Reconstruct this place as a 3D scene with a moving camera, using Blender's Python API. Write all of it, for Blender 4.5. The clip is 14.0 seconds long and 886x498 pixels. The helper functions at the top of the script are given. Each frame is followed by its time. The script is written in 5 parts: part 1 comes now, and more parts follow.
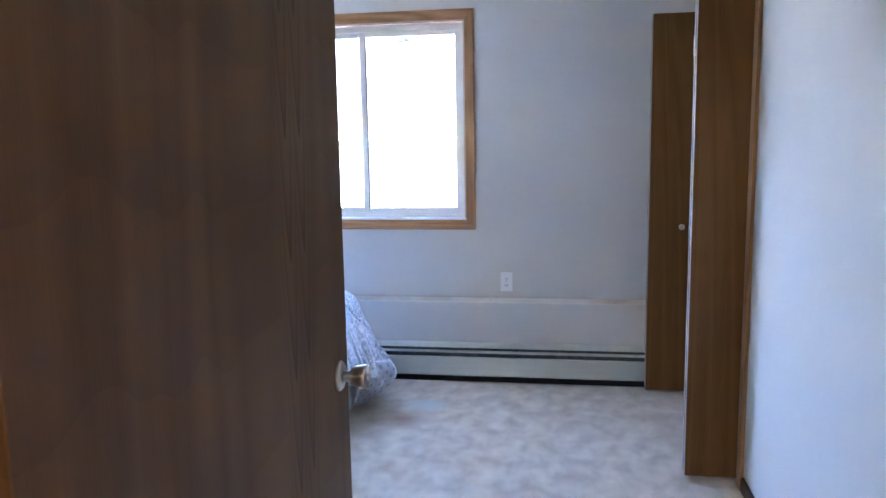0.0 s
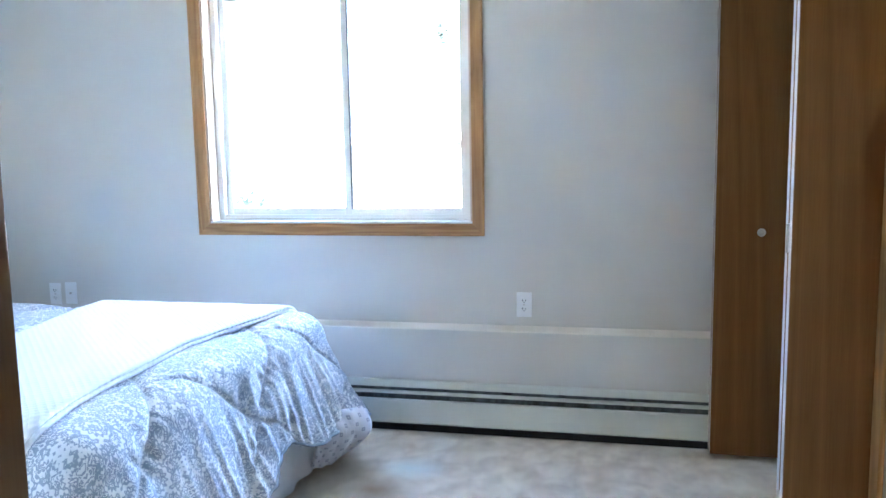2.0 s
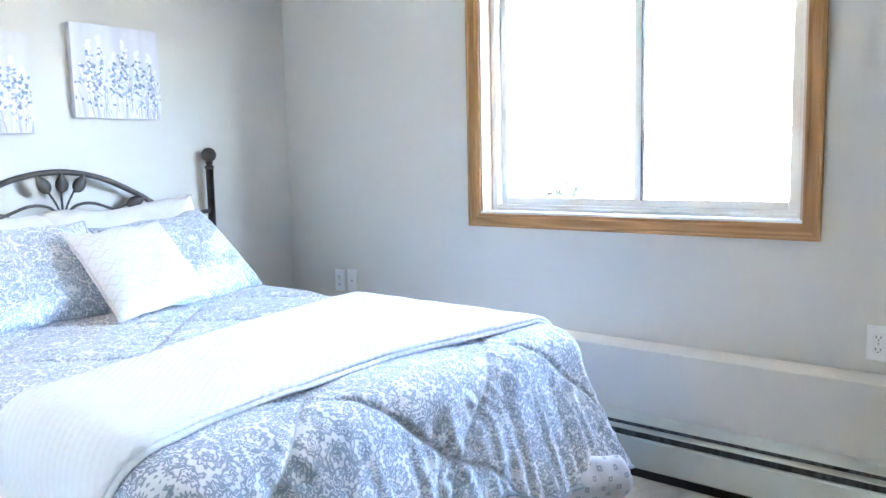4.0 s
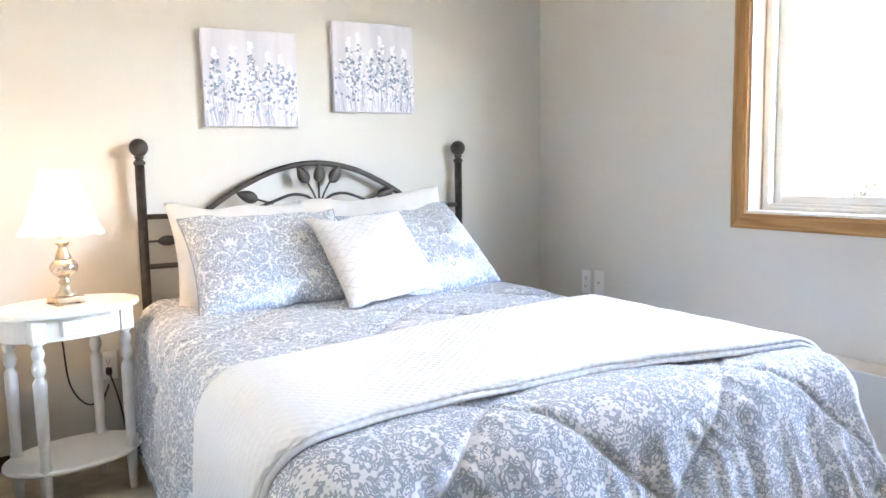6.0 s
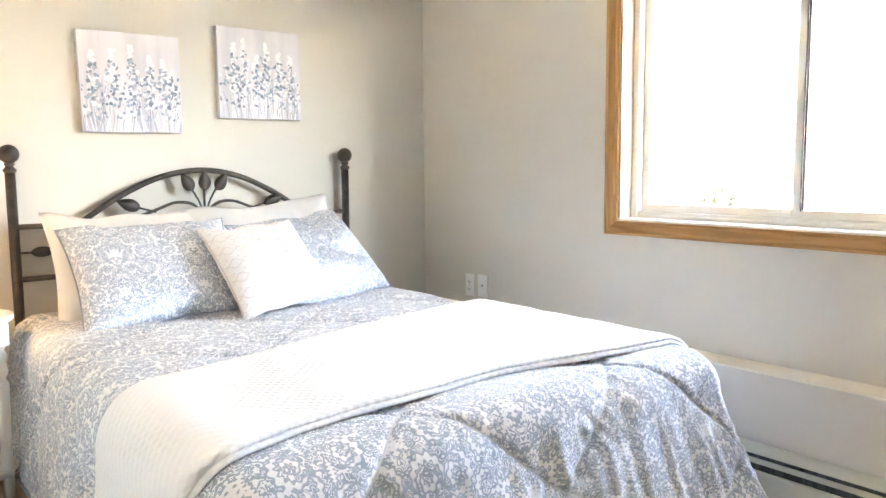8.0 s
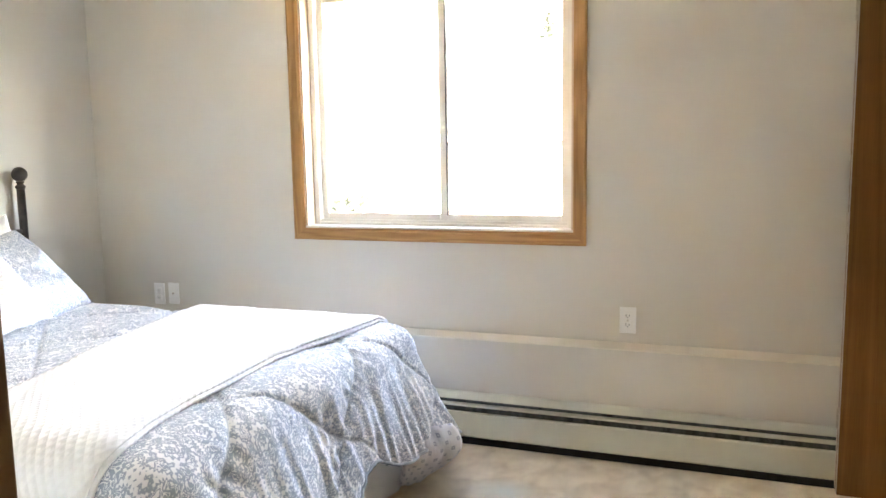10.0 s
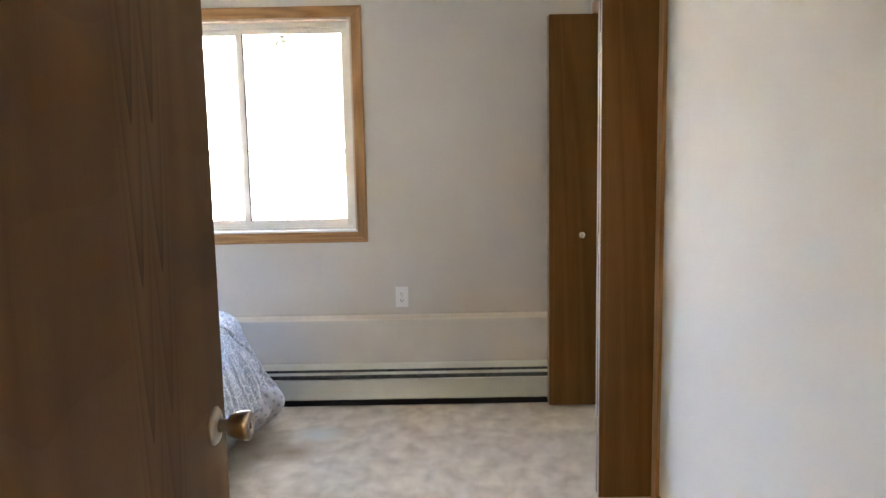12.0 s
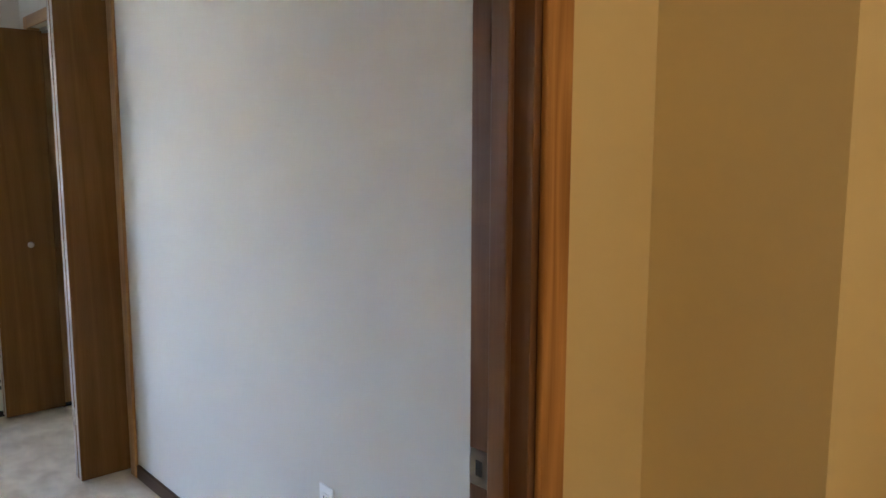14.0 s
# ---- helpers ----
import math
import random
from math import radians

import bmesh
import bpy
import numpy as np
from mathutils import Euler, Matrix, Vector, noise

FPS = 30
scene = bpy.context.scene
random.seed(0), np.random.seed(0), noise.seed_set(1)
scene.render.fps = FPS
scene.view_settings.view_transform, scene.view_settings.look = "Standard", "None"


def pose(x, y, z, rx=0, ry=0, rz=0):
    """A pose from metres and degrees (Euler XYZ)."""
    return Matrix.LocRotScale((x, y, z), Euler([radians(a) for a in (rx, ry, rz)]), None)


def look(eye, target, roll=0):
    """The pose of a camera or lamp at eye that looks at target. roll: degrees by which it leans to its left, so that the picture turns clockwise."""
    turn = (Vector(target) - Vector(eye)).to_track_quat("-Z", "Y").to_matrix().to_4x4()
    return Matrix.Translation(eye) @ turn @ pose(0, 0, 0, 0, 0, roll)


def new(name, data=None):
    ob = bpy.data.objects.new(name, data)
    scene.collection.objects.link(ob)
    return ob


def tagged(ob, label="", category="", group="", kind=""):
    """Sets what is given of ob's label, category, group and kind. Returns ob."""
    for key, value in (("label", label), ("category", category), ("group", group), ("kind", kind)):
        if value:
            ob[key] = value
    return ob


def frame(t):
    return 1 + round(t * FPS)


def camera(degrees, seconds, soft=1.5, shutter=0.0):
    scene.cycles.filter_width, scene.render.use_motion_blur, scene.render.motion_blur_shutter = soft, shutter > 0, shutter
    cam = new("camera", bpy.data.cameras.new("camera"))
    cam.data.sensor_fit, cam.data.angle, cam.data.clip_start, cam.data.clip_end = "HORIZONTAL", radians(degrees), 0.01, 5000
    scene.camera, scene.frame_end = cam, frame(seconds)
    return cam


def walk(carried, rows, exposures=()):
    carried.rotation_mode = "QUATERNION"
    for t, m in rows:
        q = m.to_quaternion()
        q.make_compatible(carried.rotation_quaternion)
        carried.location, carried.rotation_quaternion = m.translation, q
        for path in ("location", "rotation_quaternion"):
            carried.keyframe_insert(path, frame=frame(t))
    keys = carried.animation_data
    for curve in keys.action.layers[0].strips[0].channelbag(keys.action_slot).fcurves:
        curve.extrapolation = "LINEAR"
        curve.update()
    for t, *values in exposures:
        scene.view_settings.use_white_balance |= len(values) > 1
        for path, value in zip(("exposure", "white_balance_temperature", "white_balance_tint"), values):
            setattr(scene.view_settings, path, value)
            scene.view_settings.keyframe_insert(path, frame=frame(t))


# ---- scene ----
cam = camera(60.8, 14.0)
PATH = [
    (0, (0.095, 0.021, 1.42), (-0.216, 1.976, 1.132), -1.0),
    (0.5, (0.088, 0.26, 1.387), (-0.078, 2.233, 1.098), -1.1),
    (1, (0.095, 0.528, 1.382), (-0.061, 2.499, 1.085), -1.1),
    (1.5, (0.125, 0.823, 1.334), (-0.11, 2.789, 1.051), -1.1),
    (2, (0.154, 1.054, 1.237), (-0.279, 2.992, 1.002), -1.0),
    (2.5, (0.217, 1.29, 1.212), (-0.497, 3.144, 0.979), -1.5),
    (2.7, (0.186, 1.35, 1.21), (-0.588, 3.179, 0.975), -1.4),
    (4.8, (0.207, 1.987, 1.143), (-1.334, 3.244, 0.926), -1.1),
    (5, (0.194, 2.011, 1.139), (-1.397, 3.203, 0.924), -1.0),
    (5.5, (0.177, 2.04, 1.128), (-1.507, 3.097, 0.918), -1.0),
    (6, (0.162, 2.068, 1.12), (-1.579, 3.031, 0.914), -0.9),
    (6.5, (0.155, 2.077, 1.123), (-1.609, 2.997, 0.916), -0.8),
    (7, (0.161, 2.073, 1.131), (-1.609, 2.981, 0.923), -1.0),
    (7.5, (0.17, 2.038, 1.146), (-1.547, 3.041, 0.934), -0.9),
    (8, (0.176, 1.955, 1.166), (-1.372, 3.203, 0.951), -0.5),
    (8.5, (0.186, 1.822, 1.193), (-1.122, 3.318, 0.972), -0.7),
    (9, (0.168, 1.658, 1.208), (-0.918, 3.323, 0.988), -0.7),
    (9.2, (0.169, 1.579, 1.22), (-0.836, 3.293, 0.996), -0.7),
    (11.3, (0.057, 0.608, 1.367), (-0.201, 2.574, 1.104), -1.2),
    (11.5, (0.047, 0.524, 1.37), (-0.152, 2.497, 1.11), -1.1),
    (12, (0.028, 0.295, 1.381), (0.017, 2.278, 1.122), -1.1),
    (12.5, (-0.032, 0.069, 1.414), (0.262, 2.03, 1.149), -0.4),
    (13, (-0.126, -0.072, 1.426), (0.541, 1.794, 1.162), -0.2),
    (13.5, (-0.215, -0.157, 1.432), (0.805, 1.543, 1.166), -0.3),
    (13.8, (-0.305, -0.208, 1.442), (0.919, 1.351, 1.181), 0.3),
    (14, (-0.329, -0.214, 1.432), (1.007, 1.252, 1.173), 0.1),
]
EXPOSURES = [(0.0, 6.65, 5300, 20), (0.5, 6.78, 5300, 16), (1.5, 6.98, 5420, 12), (2.5, 7.1, 5800, 11), (5.0, 6.98, 6850, 17), (5.5, 6.95, 7300, 18), (7.0, 6.92, 8400, 19), (9.0, 7.08, 9200, 18), (11.5, 6.83, 8000, 18), (12.0, 6.72, 7750, 18), (12.5, 6.6, 6950, 16), (13.0, 6.55, 6800, 15), (14.0, 6.42, 6650, 15)]
walk(cam, [(t, look(eye, target, roll)) for t, eye, target, roll in PATH], EXPOSURES)

# ---- world, sun and lamps ----
world = bpy.data.worlds.new("world")
scene.world = world
world.use_nodes = True
wn = world.node_tree
sky = wn.nodes.new("ShaderNodeTexSky")
sky.sky_type = "NISHITA"
sky.sun_disc = False
sky.sun_elevation, sky.sun_rotation = radians(42), radians(200)
sky.air_density, sky.dust_density = 1.0, 3.0
wn.links.new(sky.outputs[0], wn.nodes["Background"].inputs[0])
wn.nodes["Background"].inputs[1].default_value = 0.115


def lamp(name, kind, energy, color, m, size=0.0, size_y=0.0):
    data = bpy.data.lights.new(name, kind)
    data.energy, data.color = energy, color
    ob = new(name, data)
    ob.matrix_world = m
    if kind == "AREA":
        data.shape, data.size, data.size_y = "RECTANGLE", size, size_y
    elif kind == "SUN":
        data.angle = size
    else:
        data.shadow_soft_size = size
    return ob


lamp("sun", "SUN", 2.0, (1.0, 0.97, 0.92), look((0, 0, 30), (4, 18, 12)), radians(12))
sky_portal = lamp("window_sky_portal", "AREA", 1.0, (1, 1, 1), pose(-1.13, 4.64, 1.52, -90, 0, 0), 1.33, 1.16)
sky_portal.data.cycles.is_portal = True
lamp("bedside_bulb_light", "POINT", 0.026, (1.0, 0.68, 0.38), pose(-2.73, 2.175, 1.03), 0.035)
lamp("hall_light", "POINT", 0.23, (1.0, 0.78, 0.50), pose(0.0, -1.25, 2.22), 0.10)


# ---- materials ----
def material(name, color, rough=0.6, metal=0.0, color2=None, scale=(4, 4, 4), contrast=(0.35, 0.65), bump=0.0, bump_scale=200.0,
             bump_dist=0.002, detail=5.0, coords="Object", distortion=0.0, sheen=0.0, fine=0.0, gloss=0.5):
    m = bpy.data.materials.new(name)
    m.use_nodes = True
    n, k = m.node_tree.nodes, m.node_tree.links
    b = n["Principled BSDF"]
    b.inputs["Base Color"].default_value = (*color, 1)
    b.inputs["Roughness"].default_value, b.inputs["Metallic"].default_value = rough, metal
    b.inputs["Sheen Weight"].default_value, b.inputs["Specular IOR Level"].default_value = sheen, gloss
    tc = n.new("ShaderNodeTexCoord")
    if color2:
        mp = n.new("ShaderNodeMapping")
        mp.inputs["Scale"].default_value = scale
        k.new(tc.outputs[coords], mp.inputs[0])
        nz = n.new("ShaderNodeTexNoise")
        nz.inputs["Scale"].default_value, nz.inputs["Detail"].default_value, nz.inputs["Distortion"].default_value = 1.0, detail, distortion
        k.new(mp.outputs[0], nz.inputs["Vector"])
        mr = n.new("ShaderNodeMapRange")
        mr.inputs[1].default_value, mr.inputs[2].default_value = contrast
        k.new(nz.outputs[0], mr.inputs[0])
        mx = n.new("ShaderNodeMix")
        mx.data_type = "RGBA"
        mx.inputs[6].default_value, mx.inputs[7].default_value = (*color, 1), (*color2, 1)
        k.new(mr.outputs[0], mx.inputs[0])
        out = mx.outputs[2]
        if fine:
            fz = n.new("ShaderNodeTexNoise")
            fz.inputs["Scale"].default_value, fz.inputs["Detail"].default_value = bump_scale, 2.0
            k.new(tc.outputs[coords], fz.inputs["Vector"])
            hv = n.new("ShaderNodeHueSaturation")
            vr = n.new("ShaderNodeMapRange")
            vr.inputs[1].default_value, vr.inputs[2].default_value, vr.inputs[3].default_value, vr.inputs[4].default_value = 0.3, 0.7, 1 - fine, 1 + fine
            k.new(fz.outputs[0], vr.inputs[0])
            k.new(vr.outputs[0], hv.inputs["Value"])
            k.new(out, hv.inputs["Color"])
            out = hv.outputs[0]
        k.new(out, b.inputs["Base Color"])
    if bump:
        bz = n.new("ShaderNodeTexNoise")
        bz.inputs["Scale"].default_value, bz.inputs["Detail"].default_value = bump_scale, 4.0
        k.new(tc.outputs[coords], bz.inputs["Vector"])
        bp = n.new("ShaderNodeBump")
        bp.inputs["Strength"].default_value, bp.inputs["Distance"].default_value = bump, bump_dist
        k.new(bz.outputs[0], bp.inputs["Height"])
        k.new(bp.outputs[0], b.inputs["Normal"])
    return m


def wood(name, light, dark, axis, rough=0.4, ring=9.0, stretch=0.10, pores=0.5, gloss=0.3, cathedral=None):
    """Grain runs along the axis (0, 1, 2) of the object."""
    m = bpy.data.materials.new(name)
    m.use_nodes = True
    n, k = m.node_tree.nodes, m.node_tree.links
    b = n["Principled BSDF"]
    tc, mp = n.new("ShaderNodeTexCoord"), n.new("ShaderNodeMapping")
    sc = [1.0, 1.0, 1.0]
    sc[axis] = stretch
    mp.inputs["Scale"].default_value = sc
    k.new(tc.outputs["Object"], mp.inputs[0])
    big = n.new("ShaderNodeTexNoise")
    big.inputs["Scale"].default_value, big.inputs["Detail"].default_value, big.inputs["Distortion"].default_value = ring * 0.35, 2.0, 0.6
    k.new(mp.outputs[0], big.inputs["Vector"])
    mul = n.new("ShaderNodeMath")
    mul.operation = "MULTIPLY"
    mul.inputs[1].default_value = ring
    k.new(big.outputs[0], mul.inputs[0])
    fr = n.new("ShaderNodeMath")
    fr.operation = "PINGPONG"
    fr.inputs[1].default_value = 0.5
    k.new(mul.outputs[0], fr.inputs[0])
    mp2 = n.new("ShaderNodeMapping")
    sc2 = [1.0, 1.0, 1.0]
    sc2[axis] = 0.03
    mp2.inputs["Scale"].default_value = sc2
    k.new(tc.outputs["Object"], mp2.inputs[0])
    fine = n.new("ShaderNodeTexNoise")
    fine.inputs["Scale"].default_value, fine.inputs["Detail"].default_value = 260.0, 3.0
    k.new(mp2.outputs[0], fine.inputs["Vector"])
    add = n.new("ShaderNodeMath")
    add.operation = "MULTIPLY_ADD"
    add.inputs[1].default_value = pores
    k.new(fine.outputs[0], add.inputs[0])
    k.new(fr.outputs[0], add.inputs[2])
    mr = n.new("ShaderNodeMapRange")
    mr.inputs[1].default_value, mr.inputs[2].default_value = 0.15, 0.15 + pores + 0.25
    k.new(add.outputs[0], mr.inputs[0])
    mx = n.new("ShaderNodeMix")
    mx.data_type = "RGBA"
    mx.inputs[6].default_value, mx.inputs[7].default_value = (*dark, 1), (*light, 1)
    k.new(mr.outputs[0], mx.inputs[0])
    color = mx.outputs[2]
    if cathedral is not None:
        # nested pointed arches of a plain-sawn flitch, two side by side
        def op(kind, *args):
            nd = n.new("ShaderNodeMath")
            nd.operation = kind
            for i, v in enumerate(args):
                if isinstance(v, (int, float)):
                    nd.inputs[i].default_value = v
                else:
                    k.new(v, nd.inputs[i])
            return nd.outputs[0]
        sep = n.new("ShaderNodeSeparateXYZ")
        k.new(tc.outputs["Object"], sep.inputs[0])
        across = op("MULTIPLY_ADD", big.outputs[0], 0.05, op("SUBTRACT", sep.outputs[1], cathedral + 0.025))
        off = op("MINIMUM", op("ABSOLUTE", op("SUBTRACT", op("ABSOLUTE", across), 0.036)), 0.055)
        rise = op("SUBTRACT", sep.outputs[2], op("MULTIPLY", op("POWER", off, 1.5), 48.0))
        ring_at = op("FLOORED_MODULO", op("MULTIPLY_ADD", big.outputs[0], 1.6, op("DIVIDE", rise, 0.23)), 1.0)
        line = op("MULTIPLY", op("POWER", op("SUBTRACT", 1.0, ring_at), 2.6), op("SUBTRACT", 1.0, op("MULTIPLY", off, 15.0)))
        mc = n.new("ShaderNodeMix")
        mc.data_type = "RGBA"
        mc.inputs[7].default_value = (*[c * 0.35 for c in dark], 1)
        k.new(op("MULTIPLY", line, 0.95), mc.inputs[0])
        k.new(color, mc.inputs[6])
        color = mc.outputs[2]
    k.new(color, b.inputs["Base Color"])
    b.inputs["Roughness"].default_value, b.inputs["Specular IOR Level"].default_value = rough, gloss
    bp = n.new("ShaderNodeBump")
    bp.inputs["Strength"].default_value, bp.inputs["Distance"].default_value = 0.15, 0.0006
    k.new(fine.outputs[0], bp.inputs["Height"])
    k.new(bp.outputs[0], b.inputs["Normal"])
    return m


def printed(name, ground, figure, rough=0.55, bump=0.5):
    """A cloth material with its UV in metres: the nodes, a maker of math nodes and a call that mixes the print in."""
    m = bpy.data.materials.new(name)
    m.use_nodes = True
    n, k = m.node_tree.nodes, m.node_tree.links
    b = n["Principled BSDF"]
    tc = n.new("ShaderNodeTexCoord")
    b.inputs["Roughness"].default_value, b.inputs["Sheen Weight"].default_value, b.inputs["Specular IOR Level"].default_value = rough, 0.15, 0.2

    def op(kind, *args):
        nd = n.new("ShaderNodeMath")
        nd.operation = kind
        for i, v in enumerate(args):
            if isinstance(v, (int, float)):
                nd.inputs[i].default_value = v
            else:
                k.new(v, nd.inputs[i])
        return nd.outputs[0]

    def step(value, edge, soft):
        mr = n.new("ShaderNodeMapRange")
        mr.inputs[1].default_value, mr.inputs[2].default_value = edge - soft, edge + soft
        k.new(value, mr.inputs[0])
        return mr.outputs[0]

    def finish(mask):
        mx = n.new("ShaderNodeMix")
        mx.data_type = "RGBA"
        mx.inputs[6].default_value, mx.inputs[7].default_value = (*ground, 1), (*figure, 1)
        k.new(mask, mx.inputs[0])
        k.new(mx.outputs[2], b.inputs["Base Color"])
        fz = n.new("ShaderNodeTexNoise")
        fz.inputs["Scale"].default_value, fz.inputs["Detail"].default_value = 26.0, 5.0
        k.new(tc.outputs["UV"], fz.inputs["Vector"])
        bp = n.new("ShaderNodeBump")
        bp.inputs["Strength"].default_value, bp.inputs["Distance"].default_value = bump, 0.006
        k.new(fz.outputs[0], bp.inputs["Height"])
        k.new(bp.outputs[0], b.inputs["Normal"])
        return m

    return n, k, tc, op, step, finish


# scrolls and leaves of one half of the damask: centre, radius, middle angle, half span (degrees), half width, scallops
SCROLLS = [
    (-1.0, 0.30, 1.0, 0, 6.5, 0.034, 9), (0.135, 0.300, 0.090, 168, 62, 0.020, 11), (0.190, 0.265, 0.115, 200, 42, 0.016, 9), (0.070, 0.110, 0.080, 70, 60, 0.020, 9),
    (0.320, 0.300, 0.105, 205, 120, 0.019, 13), (0.325, 0.305, 0.046, 60, 130, 0.015, 7), (0.375, 0.160, 0.070, 320, 95, 0.017, 9), (0.235, 0.120, 0.060, 110, 95, 0.015, 7),
    (0.365, 0.600, 0.110, 340, 115, 0.020, 13), (0.355, 0.600, 0.048, 160, 130, 0.015, 7), (0.150, 0.620, 0.105, 95, 115, 0.020, 13), (0.145, 0.610, 0.045, 280, 130, 0.015, 7),
    (0.225, 0.470, 0.050, 250, 105, 0.014, 7), (-1.0, 0.860, 1.0, 0, 6.0, 0.030, 9), (0.120, 0.880, 0.085, 195, 65, 0.019, 11), (0.170, 0.820, 0.100, 150, 45, 0.015, 9),
    (0.330, 0.900, 0.100, 160, 120, 0.019, 13), (0.325, 0.895, 0.044, 330, 130, 0.015, 7), (0.400, 1.060, 0.075, 30, 100, 0.017, 9), (0.205, 1.080, 0.080, 250, 110, 0.018, 11),
    (0.060, 1.090, 0.050, 80, 90, 0.014, 7), (1.440, 0.440, 1.0, 180, 5.0, 0.020, 11), (1.455, 0.800, 1.0, 180, 4.5, 0.018, 11),
]


def damask(name, ground, figure, tile=0.30, rough=0.55, seams=False, bump=0.5):
    """Mirrored, half-dropped tiles of scalloped scrolls and leaves, with sprigs between them."""
    n, k, tc, op, step, finish = printed(name, ground, figure, rough, bump)
    wob = n.new("ShaderNodeTexNoise")
    wob.inputs["Scale"].default_value, wob.inputs["Detail"].default_value = 14.0, 1.0
    k.new(tc.outputs["UV"], wob.inputs["Vector"])
    sep = n.new("ShaderNodeSeparateXYZ")
    k.new(tc.outputs["UV"], sep.inputs[0])
    u = op("DIVIDE", op("ADD", sep.outputs[1], op("MULTIPLY", wob.outputs[0], 0.012)), tile)
    v = op("DIVIDE", sep.outputs[0], -tile)
    odd = op("FLOORED_MODULO", op("FLOOR", u), 2.0)
    x = op("PINGPONG", op("ADD", u, 0.5), 0.5)
    y = op("FLOORED_MODULO", op("ADD", v, op("MULTIPLY", odd, 0.58)), 1.16)

    def scroll(cx, cy, radius, middle, span, width, lobes):
        c, sn = math.cos(radians(middle)), math.sin(radians(middle))
        ax = op("MULTIPLY_ADD", x, c, op("MULTIPLY_ADD", y, sn, -cx * c - cy * sn))
        ay = op("MULTIPLY_ADD", y, c, op("MULTIPLY_ADD", x, -sn, cx * sn - cy * c))
        rr = op("SQRT", op("MULTIPLY_ADD", ax, ax, op("MULTIPLY", ay, ay)))
        f = op("DIVIDE", op("ARCTAN2", ay, ax), radians(span))
        full = op("MULTIPLY_ADD", op("MULTIPLY", f, f), -width * 1.2, width * 1.2)
        frill = op("MULTIPLY_ADD", op("SINE", op("MULTIPLY", f, lobes * 1.9)), 0.5, 0.85)
        return op("SUBTRACT", op("MULTIPLY", full, frill), op("ABSOLUTE", op("SUBTRACT", rr, radius)))

    field = None
    for row in SCROLLS:
        one = scroll(*row)
        field = one if field is None else op("MAXIMUM", field, one)
    mask = step(field, 0.0, 0.004)
    # sprigs in the gaps
    cb = n.new("ShaderNodeCombineXYZ")
    k.new(x, cb.inputs[0])
    k.new(y, cb.inputs[1])
    nz = n.new("ShaderNodeTexNoise")
    nz.inputs["Scale"].default_value, nz.inputs["Detail"].default_value, nz.inputs["Distortion"].default_value = 17.0, 0.5, 1.6
    k.new(cb.outputs[0], nz.inputs["Vector"])
    sprig = step(op("PINGPONG", op("MULTIPLY", nz.outputs[0], 4.0), 0.5), 0.31, 0.04)
    gap = step(op("MULTIPLY", field, -1.0), 0.013, 0.003)
    mask = op("MAXIMUM", mask, op("MULTIPLY", sprig, gap))
    if seams:
        a = op("PINGPONG", op("DIVIDE", op("SUBTRACT", op("ADD", sep.outputs[0], sep.outputs[1]), 1.74), 0.70), 0.5)
        b = op("PINGPONG", op("DIVIDE", op("ADD", op("SUBTRACT", sep.outputs[0], sep.outputs[1]), 4.05), 0.68), 0.5)
        line = op("SUBTRACT", 1.0, step(op("MINIMUM", a, b), 0.0045, 0.0015))
        mask = op("MULTIPLY_ADD", op("SUBTRACT", 0.45, mask), line, mask)
    return finish(mask)


def stitched(name, ground, figure, cell=0.105):
    """Fine stitched waves that part and meet, with a four-petalled flower in each opening."""
    n, k, tc, op, step, finish = printed(name, ground, figure, 0.75, 0.7)
    sep = n.new("ShaderNodeSeparateXYZ")
    k.new(tc.outputs["UV"], sep.inputs[0])
    u, v = op("DIVIDE", sep.outputs[1], cell), op("DIVIDE", sep.outputs[0], cell * 0.75)
    wave = op("MULTIPLY", op("SINE", op("MULTIPLY", u, 2 * math.pi)), 0.22)
    line = op("MAXIMUM", step(op("SUBTRACT", 0.035, op("PINGPONG", op("ADD", v, wave), 0.5)), 0.0, 0.02), step(op("SUBTRACT", 0.035, op("PINGPONG", op("SUBTRACT", op("ADD", v, 0.12), wave), 0.5)), 0.0, 0.02))
    fx, fy = op("SUBTRACT", op("FRACT", op("ADD", u, 0.25)), 0.5), op("SUBTRACT", op("FRACT", v), 0.5)
    rr = op("SQRT", op("ADD", op("MULTIPLY", fx, fx), op("MULTIPLY", fy, fy)))
    lobe = op("ADD", op("MULTIPLY", op("ABSOLUTE", op("COSINE", op("MULTIPLY", op("ARCTAN2", fy, fx), 2.0))), 0.20), 0.06)
    petal = step(op("SUBTRACT", 0.022, op("ABSOLUTE", op("SUBTRACT", lobe, rr))), 0.0, 0.012)
    return finish(op("MULTIPLY", op("MAXIMUM", line, petal), 0.85))


